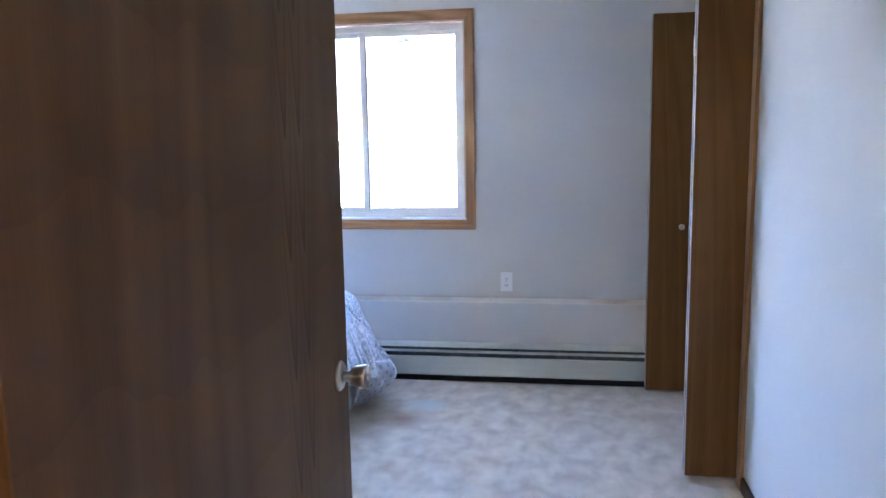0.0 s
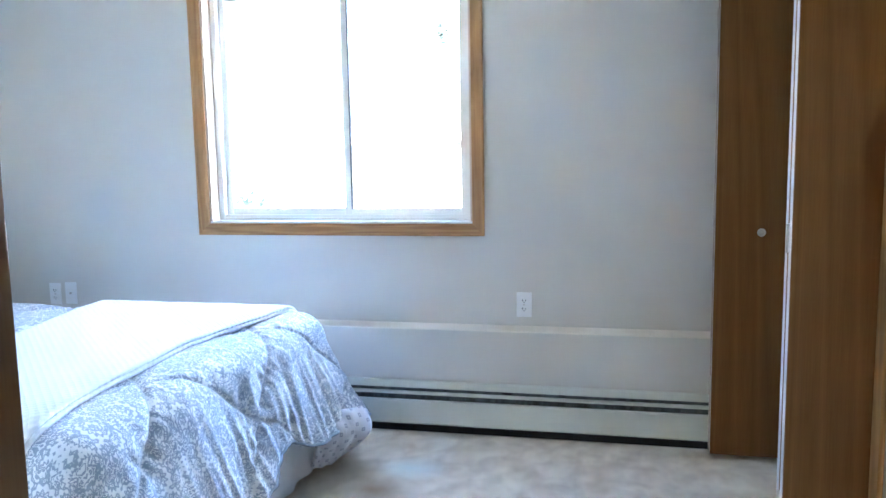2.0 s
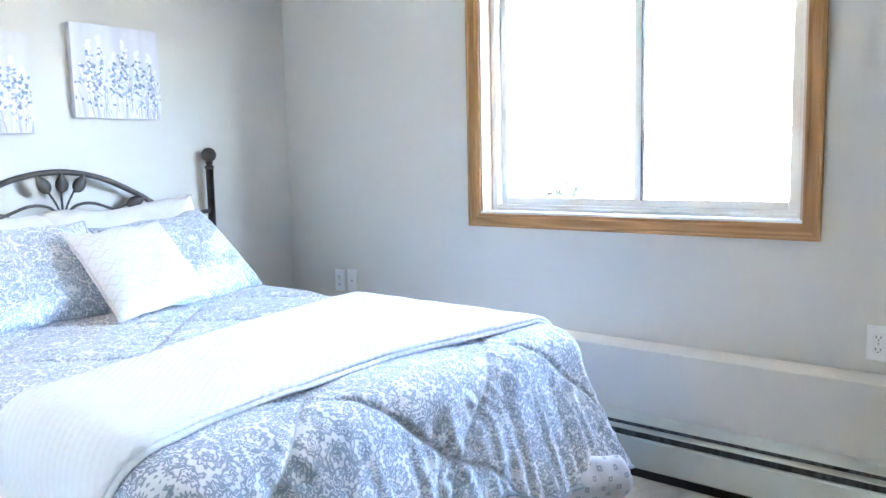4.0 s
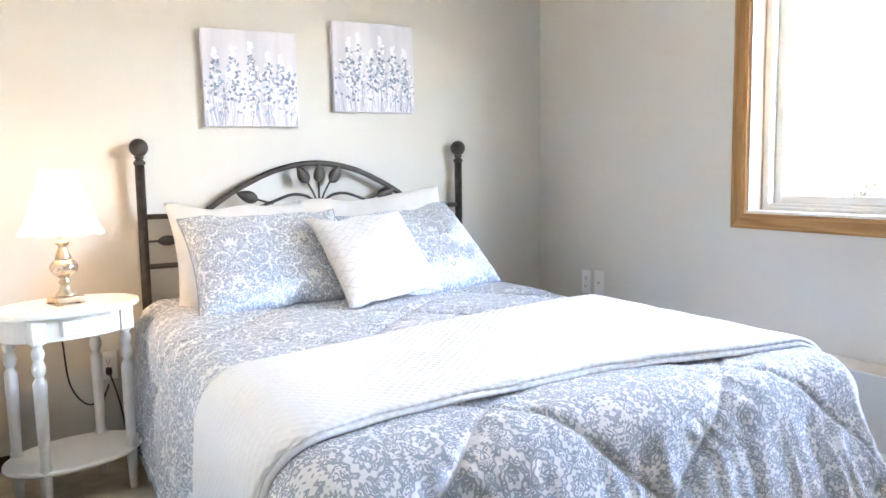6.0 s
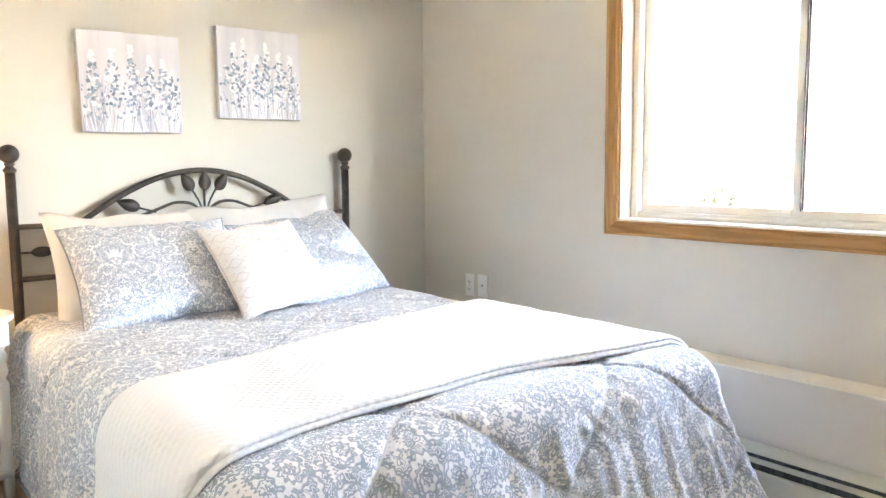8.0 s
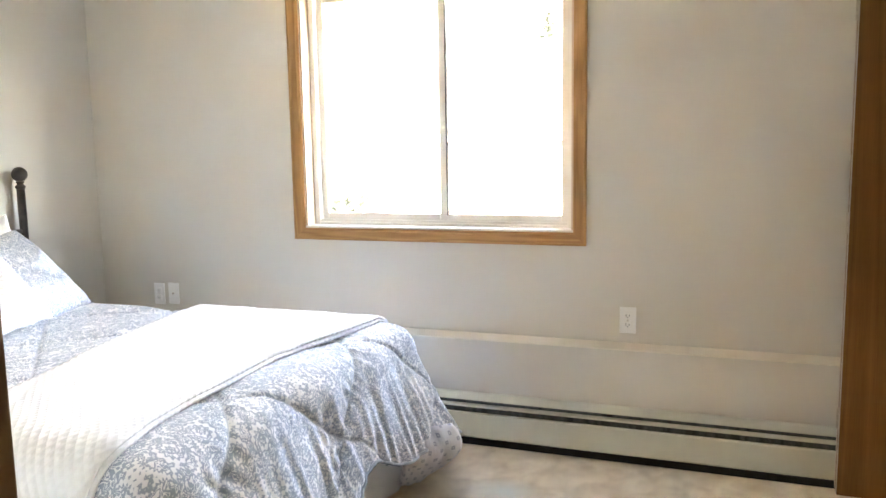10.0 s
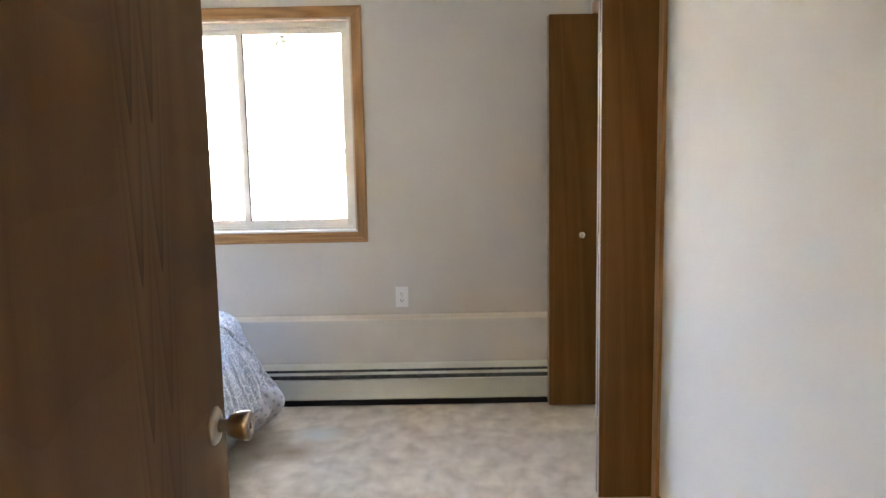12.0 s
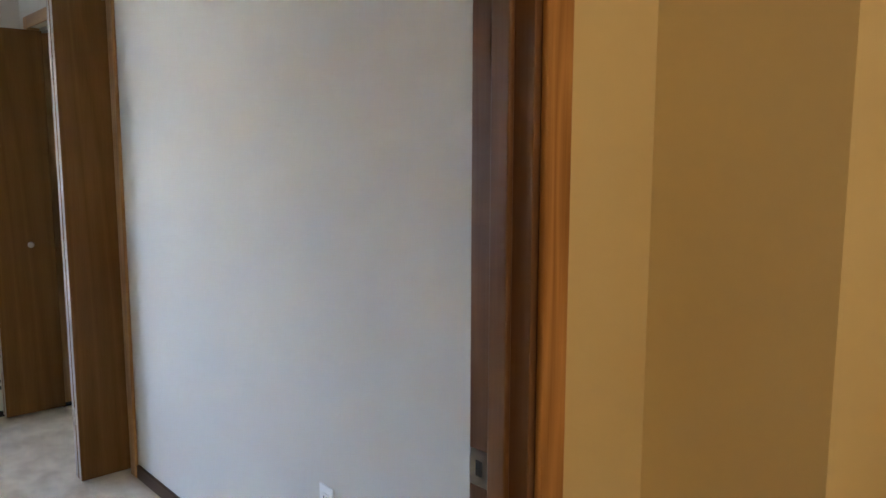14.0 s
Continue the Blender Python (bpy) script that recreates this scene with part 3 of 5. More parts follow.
# ---- window ----
def build_window():
    win = thing("window_1", pose(0, 0, 0), "sliding white vinyl window in golden oak trim", "window")
    win["kind"] = "structure"
    w = 0.057
    def casing(name, pts, mat):
        # a flat board with a stepped face
        bm = bmesh.new()
        n = len(pts)
        lay = [(0.0, 0.018), (0.15, 0.020), (0.22, 0.017), (0.75, 0.013), (0.82, 0.010), (1.0, 0.008)]
        (ao, bo), (ai, bi) = pts
        rows = []
        for f, d in lay:
            pa, pb = ao.lerp(ai, f), bo.lerp(bi, f)
            rows.append((bm.verts.new((pa.x, WIN_Y - d, pa.y)), bm.verts.new((pb.x, WIN_Y - d, pb.y))))
        back = [(bm.verts.new((ao.x, WIN_Y + 0.001, ao.y)), bm.verts.new((bo.x, WIN_Y + 0.001, bo.y))), (bm.verts.new((ai.x, WIN_Y + 0.001, ai.y)), bm.verts.new((bi.x, WIN_Y + 0.001, bi.y)))]
        chain = [back[0]] + rows + [back[1]]
        for p, q in zip(chain, chain[1:]):
            bm.faces.new((p[0], p[1], q[1], q[0]))
        bm.faces.new([c[0] for c in chain])
        bm.faces.new([c[1] for c in chain][::-1])
        bm.faces.new((back[0][0], back[1][0], back[1][1], back[0][1]))
        part(name, bm, mat, win)
    o = [Vector((WX0 - w, WZ0 - w)), Vector((WX1 + w, WZ0 - w)), Vector((WX1 + w, WZ1 + w)), Vector((WX0 - w, WZ1 + w))]
    i = [Vector((WX0, WZ0)), Vector((WX1, WZ0)), Vector((WX1, WZ1)), Vector((WX0, WZ1))]
    casing("bottom_trim", ((o[0], o[1]), (i[0], i[1])), OAK_X)
    casing("side_trim", ((o[1], o[2]), (i[1], i[2])), OAK_Z)
    casing("top_trim", ((o[2], o[3]), (i[2], i[3])), OAK_X)
    casing("side_trim", ((o[3], o[0]), (i[3], i[0])), OAK_Z)
    # lining of the opening
    y0, y1 = WIN_Y + 0.002, WIN_Y + 0.15
    part("window_sill", box(WX0, WX1, y0 - 0.004, y1, WZ0 - 0.004, WZ0 + 0.010, 0.002), SILL, win, "white painted sill")
    part("head_lining", box(WX0, WX1, y0, y1, WZ1 - 0.010, WZ1 + 0.004, 0.002), LINING_WOOD, win)
    part("side_lining", box(WX0 - 0.004, WX0 + 0.010, y0, y1, WZ0 + 0.010, WZ1 - 0.010), LINING_WOOD, win)
    part("side_lining", box(WX1 - 0.010, WX1 + 0.004, y0, y1, WZ0 + 0.010, WZ1 - 0.010), LINING_WOOD, win)
    # vinyl frame with stepped tracks
    a0, a1, b0, b1 = WX0 + 0.010, WX1 - 0.010, WZ0 + 0.010, WZ1 - 0.010
    fy0, fy1 = WIN_Y + 0.075, WIN_Y + 0.148
    frame_bm = box(a0, a0 + 0.028, fy0, fy1, b0, b1, 0.003)
    box(a1 - 0.028, a1, fy0, fy1, b0, b1, 0.003, frame_bm)
    box(a0 + 0.028, a1 - 0.028, fy0, fy1, b1 - 0.030, b1, 0.003, frame_bm)
    box(a0 + 0.028, a1 - 0.028, fy0, fy1, b0, b0 + 0.014, 0.003, frame_bm)
    for dy in (0.004, 0.028, 0.052):
        box(a0 + 0.028, a1 - 0.028, fy0 + dy, fy0 + dy + 0.006, b0 + 0.014, b0 + 0.026, 0.001, frame_bm)
    part("window_frame", frame_bm, VINYL, win, "yellowed white vinyl frame with sliding tracks")
    mid = (a0 + a1) / 2 + 0.036
    def sash(name, x0, x1, y):
        s = 0.031
        bm = box(x0, x0 + s, y, y + 0.022, b0 + 0.026, b1 - 0.030, 0.003)
        box(x1 - s, x1, y, y + 0.022, b0 + 0.026, b1 - 0.030, 0.003, bm)
        box(x0 + s, x1 - s, y, y + 0.022, b0 + 0.026, b0 + 0.026 + s, 0.003, bm)
        box(x0 + s, x1 - s, y, y + 0.022, b1 - 0.030 - s, b1 - 0.030, 0.003, bm)
        ob = part(name, bm, VINYL, win)
        pane = part("pane", box(x0 + s, x1 - s, y + 0.009, y + 0.013, b0 + 0.026 + s, b1 - 0.030 - s), GLASS, ob)
        pane.visible_shadow = False
    sash("fixed_sash", a0 + 0.028, mid + 0.001, fy0 + 0.036)
    sash("sliding_sash", mid - 0.013, a1 - 0.028, fy0 + 0.010)
    part("seal", box(mid + 0.0135, mid + 0.018, fy0 + 0.008, fy0 + 0.034, b0 + 0.052, b1 - 0.056), SLOT, win)
build_window()


# ---- baseboard heater ----
def build_heater():
    h = thing("baseboard_heater", pose(0, 4.35, 0), "cream enamelled hot-water baseboard heater on the carpet", "heater")
    x0, x1 = HEAD_X + 0.002, CLOSET_X - 0.002
    hood = [(-0.001, 0.225), (-0.030, 0.222), (-0.058, 0.208), (-0.060, 0.205), (-0.057, 0.204), (-0.030, 0.216), (-0.001, 0.219)]
    part("hood", extrude_profile(hood, x0, x1), ENAMEL, h)
    part("damper", extrude_profile([(-0.030, 0.192), (-0.062, 0.180), (-0.064, 0.175), (-0.061, 0.174), (-0.030, 0.187)], x0, x1), ENAMEL, h)
    part("front_panel", extrude_profile([(-0.060, 0.152), (-0.070, 0.150), (-0.072, 0.145), (-0.072, 0.044), (-0.068, 0.038), (-0.060, 0.038)], x0, x1), ENAMEL, h)
    part("fin_core", box(x0, x1, -0.045, -0.001, 0.03, 0.204), FINS, h, "dark finned heating core")
    # solid black strip in place of the shade below the panel
    part("gap_shade_strip", box(x0, x1, -0.055, -0.001, 0.0, 0.028), BLACK, h, "black strip standing in for the shade under the panel")
    for x in (-0.92, -0.58, -0.28, 0.25, 0.62, -1.5, -2.1, -2.7):
        part("bracket", box(x, x + 0.012, -0.0575, -0.0455, 0.194, 0.203, 0.001), BLACK, h)
    part("coupling", box(-0.31, -0.27, -0.060, -0.046, 0.1935, 0.202, 0.001), BLACK, h)
build_heater()


# ---- outlets ----
def outlet(m, label, jack=False):
    o = thing("wall_plate" if jack else "wall_outlet", m, label, "outlet")
    bm = box(-0.035, 0.035, -0.006, 0.0, -0.0575, 0.0575, 0.0035)
    part("cover_plate", bm, PLASTIC, o)
    if jack:
        part("jack", tube([(0, -0.006, 0), (0, -0.012, 0)], 0.005, 12), STEEL, o)
        return o
    for s in (-1, 1):
        f = part("receptacle", box(-0.017, 0.017, -0.0085, -0.005, s * 0.0195 - 0.0145, s * 0.0195 + 0.0145, 0.003), PLASTIC, o)
        part("slot", box(-0.008, -0.0055, -0.0092, -0.008, s * 0.0195 - 0.003, s * 0.0195 + 0.006), SLOT, f)
        part("slot", box(0.0055, 0.008, -0.0092, -0.008, s * 0.0195 - 0.003, s * 0.0195 + 0.005), SLOT, f)
        part("ground_hole", box(-0.002, 0.002, -0.0092, -0.008, s * 0.0195 - 0.010, s * 0.0195 - 0.006), SLOT, f)
    part("screw", tube([(0, -0.006, 0), (0, -0.0075, 0)], 0.003, 10), STEEL, o)
    return o
outlet(pose(-0.231, WIN_Y, 0.569), "white duplex outlet on the wall under the window")
outlet(pose(-2.719, WIN_Y, 0.566), "white duplex outlet beside a cable plate")
outlet(pose(-2.624, WIN_Y, 0.572), "white cable jack plate beside an outlet", True)
outlet(pose(HEAD_X, 2.323, 0.363, 0, 0, 90), "white duplex outlet with a brown plug in it")
outlet(pose(CLOSET_X, 1.54, 0.417, 0, 0, -90), "white duplex outlet low on the closet wall")
outlet(pose(-2.46, NEAR_Y, 0.40, 0, 0, 180), "white duplex outlet low on the near wall")


# ---- bedroom doorway and open door ----
def build_doorway():
    d = thing("door_1", pose(0, 0, 0), "stained oak door frame of the bedroom", "door frame")
    d["kind"] = "structure"
    j = 0.020
    part("jamb", box(DX1 - j, DX1 + 0.003, HALL_Y - 0.002, DOOR_Y + 0.002, 0, DZ - j, 0.002), DOOR_JAMB, d)
    part("jamb", box(DX0 - 0.003, DX0 + j, HALL_Y - 0.002, DOOR_Y + 0.002, 0, DZ - j, 0.002), DOOR_JAMB, d)
    part("head_jamb", box(DX0, DX1, HALL_Y - 0.002, DOOR_Y + 0.002, DZ - j, DZ + 0.003, 0.002), DOOR_JAMB, d)
    part("stop", box(DX1 - j - 0.011, DX1 - j + 0.001, HALL_Y + 0.035, HALL_Y + 0.073, 0, DZ - j, 0.003), DOOR_JAMB, d)
    part("stop", box(DX0 + j - 0.001, DX0 + j + 0.011, HALL_Y + 0.035, HALL_Y + 0.073, 0, DZ - j, 0.003), DOOR_JAMB, d)
    for y0, y1 in ((HALL_Y - 0.016, HALL_Y - 0.003), (DOOR_Y + 0.003, DOOR_Y + 0.016)):
        part("side_casing", box(DX1 - 0.008, DX1 + 0.050, y0, y1, 0, DZ + 0.06, 0.004), OAK_Z, d)
        if y1 < DOOR_Y:
            part("side_casing", box(DX0 - 0.060, DX0 + 0.008, y0, y1, 0, DZ + 0.06, 0.004), OAK_Z, d)
        else:
            part("side_casing", box(DX0 - 0.060, DX0 - 0.022, y0, y1, 0, DZ + 0.06, 0.004), OAK_Z, d)
        part("head_casing", box(DX0 + 0.008, DX1 - 0.008, y0, y1, DZ - 0.008, DZ + 0.06, 0.004), OAK_X, d)
    x = DX1 - j
    plate = part("strike_plate", box(x - 0.0015, x + 0.001, DOOR_Y - 0.040, DOOR_Y + 0.001, 0.900, 0.960, 0.0006), STEEL, d, "brushed steel strike plate")
    part("latch_hole", box(x - 0.0022, x - 0.001, DOOR_Y - 0.028, DOOR_Y - 0.014, 0.917, 0.943), SLOT, plate)
DOOR_JAMB = wood("brown_jamb", (0.20, 0.11, 0.06), (0.12, 0.06, 0.032), 2, 0.35, 10, 0.06)
build_doorway()


def build_door():
    # local: hinge edge at the origin, the slab along +y, its hall face towards +x
    d = thing("bedroom_door", pose(-0.398, 0.600, 0, 0, 0, -0.45), "dark oak veneer flush door standing open", "door")
    w, t = 1.045, 0.035
    part("slab", box(-t, 0.0, 0.0, w, 0.015, 2.045, 0.0025), DOOR_WOOD, d)
    for s, face in ((1, 0.0), (-1, -t)):
        def turn(bm):
            bm.transform(Matrix.Translation((face, w - 0.065, 0.905)) @ Matrix.Rotation(s * math.pi / 2, 4, "Y"))
            return bm
        part("rosette", turn(lathe([(0.034, 0.0), (0.034, 0.003), (0.030, 0.007), (0.016, 0.010)], 32)), STEEL, d, "brushed nickel rosette", True)
        knob = part("knob", turn(lathe([(0.012, 0.008), (0.012, 0.024), (0.019, 0.029), (0.0245, 0.040), (0.0270, 0.056), (0.0265, 0.062), (0.0235, 0.0655), (0.0225, 0.0645), (0.010, 0.0640)], 32)), STEEL, d, "brushed nickel knob", True)
        part("lock_button", turn(lathe([(0.006, 0.064), (0.006, 0.0675), (0.004, 0.0685)], 16)), STEEL, knob)
    part("latch_plate", box(-t / 2 - 0.0125, -t / 2 + 0.0125, w - 0.001, w + 0.0012, 0.89, 0.95), STEEL, d)
    for z in (0.22, 1.02, 1.83):
        part("hinge", tube([(-t - 0.006, -0.004, z - 0.045), (-t - 0.006, -0.004, z + 0.045)], 0.006, 10), STEEL, d)
build_door()


# ---- closet opening and bifold doors ----
def build_closet():
    c = thing("door_2", pose(0, 0, 0), "golden oak casing around the closet opening", "door frame")
    c["kind"] = "structure"
    x0, x1 = CLOSET_X - 0.016, CLOSET_X - 0.002
    part("side_casing", box(x0, x1, CY0 - 0.062, CY0 + 0.004, 0, CZ + 0.058, 0.004), OAK_Z, c)
    part("side_casing", box(x0, x1, CY1 - 0.004, 4.349, 0, CZ + 0.058, 0.004), OAK_Z, c)
    part("head_casing", box(x0, x1, CY0 + 0.004, CY1 - 0.004, CZ - 0.004, CZ + 0.058, 0.004), OAK_Y, c)
    part("jamb", box(CLOSET_X - 0.003, CLOSET_X + 0.122, CY0 - 0.001, CY0 + 0.013, 0, CZ), OAK_Z, c)
    part("jamb", box(CLOSET_X - 0.003, CLOSET_X + 0.122, CY1 - 0.013, CY1 + 0.001, 0, CZ), OAK_Z, c)
    part("track", box(CLOSET_X + 0.045, CLOSET_X + 0.075, CY0 + 0.013, CY1 - 0.013, CZ - 0.022, CZ + 0.001), STEEL, c, "grey metal door track")
    part("pivot_bracket", box(CLOSET_X + 0.03, CLOSET_X + 0.09, CY1 - 0.060, CY1 - 0.013, 0.002, 0.012), BLACK, c)
    part("pivot_bracket", box(CLOSET_X + 0.03, CLOSET_X + 0.09, CY0 + 0.013, CY0 + 0.060, 0.002, 0.012), BLACK, c)


def bifold(m, label):
    """Two folded leaves; local -x runs from the wall out into the room, y across the leaves."""
    b = thing("bifold_door", m, label, "closet door", "closet bifold doors")
    w, t = 0.292, 0.034
    def leaf(name, y0, slant):
        bm = box(-w, 0, y0, y0 + t, 0.02, 2.045, 0.002)
        bm.transform(Matrix.Rotation(slant, 4, "Z"))
        for f in bm.faces:
            f.material_index = 1 if f.normal.x > 0.95 or f.normal.x < -0.95 else 0
        return part(name, bm, [LEAF_WOOD, LEAF_EDGE], b)
    front = leaf("front_leaf", 0.0, 0.0)
    leaf("back_leaf", t + 0.006, -0.012)
    for z in (0.30, 1.02, 1.76):
        part("hinge", tube([(-w - 0.003, t + 0.003, z - 0.038), (-w - 0.003, t + 0.003, z + 0.038)], 0.0045, 8), STEEL, b)
    return b, front


build_closet()
# near pair, whose front leaf faces the doorway, and far pair
near_pair, leaf_near = bifold(pose(0.895, 3.105, 0), "brown wooden bifold door folded open against the closet jamb")
far_pair, leaf_far = bifold(pose(0.850, 4.190, 0), "brown wooden bifold door with a small steel knob, folded open")
bmk = lathe([(0.006, 0.0), (0.006, 0.012), (0.014, 0.018), (0.016, 0.025), (0.012, 0.031), (0.004, 0.033)], 20)
bmk.transform(Matrix.Translation((-0.125, 0.0, 0.935)) @ Matrix.Rotation(math.pi / 2, 4, "X"))
part("knob", bmk, STEEL, leaf_far, "small satin nickel knob", True)


# ---- bed ----
BED_Y, Z_TOP = 3.205, 0.610
XF, YL, YR, ROUND = -1.10, 2.53, 3.88, 0.10


def drape(px, py, lift=0.0, folds=1.0):
    """Where a cloth's point (px, py), laid flat over the mattress, comes to rest: a place."""
    du, dv = max(0.0, px - XF), (py - YR if py > YR else (py - YL if py < YL else 0.0))
    d = math.hypot(du, dv)
    # the hem is drawn up between two puffs at the foot
    if du > 0:
        d *= 1 - 0.20 * folds * math.exp(-(((py - 3.36) / 0.15) ** 2)) * min(1.0, du / 0.4)
    cx, cy = min(px, XF), min(max(py, YL), YR)
    # quilted puffs between seams that cross in diamonds
    a, b = (px + py - 1.74) / 0.70, (px - py + 4.05) / 0.68
    seam = min(abs(a - round(a)), abs(b - round(b)))
    if abs(a - round(a)) < abs(b - round(b)):
        run, away = px - py, px + py
    else:
        run, away = px + py, px - py
    gather = noise.noise(Vector((run * 26, away * 5, 4.0))) * math.exp(-((seam / 0.15) ** 2)) * min(1.0, seam / 0.02)
    puff = (0.008 * (1 - math.exp(-((seam / 0.016) ** 2))) + 0.011 * min(1.0, seam / 0.22) + 0.008 * gather) * folds
    if folds < 0.5:
        puff = 0.019
    soft = 0.005 * noise.noise(Vector((px * 3.1, py * 3.1, 0.3))) * folds
    crest = 0.035 * max(0.0, 1 - ((py - (YL + YR) / 2) / 0.75) ** 2) * (0.6 + 0.4 * math.sin(px * 2.0))
    z = Z_TOP + crest * 0.3
    if d < 1e-6:
        return Vector((cx, cy, z + puff + soft + lift))
    whole = math.hypot(du, dv)
    nx, ny = du / whole, dv / whole
    if nx > 0 and ny > 0 and d > 0.48:
        d = 0.48 + 0.08 * (1 - math.exp(-(d - 0.48) / 0.08))
    bend = math.pi / 2 * ROUND
    if d < bend:
        out, down = ROUND * math.sin(d / ROUND), ROUND * (1 - math.cos(d / ROUND))
        face = d / ROUND
    else:
        w = min(1.0, max(0.0, (py - 3.52) / 0.36))
        flare = 0.08 + (0.22 + 0.15 * w * w * (3 - 2 * w)) * nx * nx
        out, down = ROUND + flare * (d - bend), ROUND + (d - bend) * math.sqrt(1 - flare * flare)
        face = math.pi / 2
    along = cy + math.atan2(ny, nx) * 0.25 if nx > 0.3 else cx
    hang = min(1.0, max(0.0, d - 0.09) / 0.36) * (0.55 if ny < -0.7 else 1.0)
    fold = (0.018 * noise.noise(Vector((along * 5.0, 0.2, d * 0.8))) + 0.020 * noise.noise(Vector((along * 14.0, 1.7, d * 1.2))) + 0.016 * noise.noise(Vector((along * 31.0 - d * 3, 2.7, d * 2.0)))) * hang * folds
    bulge = (puff + soft + fold + lift)
    x = cx + nx * (out + bulge * math.sin(face))
    y = cy + ny * (out + bulge * math.sin(face))
    zz = z - down + bulge * math.cos(face)
    if zz < 0.012:
        k = 0.012 - zz
        x, y, zz = x + nx * k * 0.6, y + ny * k * 0.6, 0.012 + 0.004 * math.sin(along * 40)
    return Vector((x, y, zz))


def cloth(name, rows, mats, parent, thick, label=""):
    """A sheet from rows of (place, u, v), with thickness and its own UV."""
    bm = bmesh.new()
    uv = bm.loops.layers.uv.new("UVMap")
    vs = [[bm.verts.new(p) for p, _, _ in row] for row in rows]
    for i in range(len(rows) - 1):
        for j in range(len(rows[0]) - 1):
            f = bm.faces.new((vs[i][j], vs[i + 1][j], vs[i + 1][j + 1], vs[i][j + 1]))
            for lp, (r, c) in zip(f.loops, ((i, j), (i + 1, j), (i + 1, j + 1), (i, j + 1))):
                lp[uv].uv = rows[r][c][1:]
    me = bpy.data.meshes.new(name)
    bm.to_mesh(me)
    bm.free()
    for m in mats:
        me.materials.append(m)
    me.polygons.foreach_set("use_smooth", [True] * len(me.polygons))
    ob = new(name, me)
    if parent:
        ob.parent = parent
    so = ob.modifiers.new("thickness", "SOLIDIFY")
    so.thickness, so.offset = thick, -1
    if len(mats) > 1:
        so.material_offset = 1
    return tagged(ob, label) if label else ob


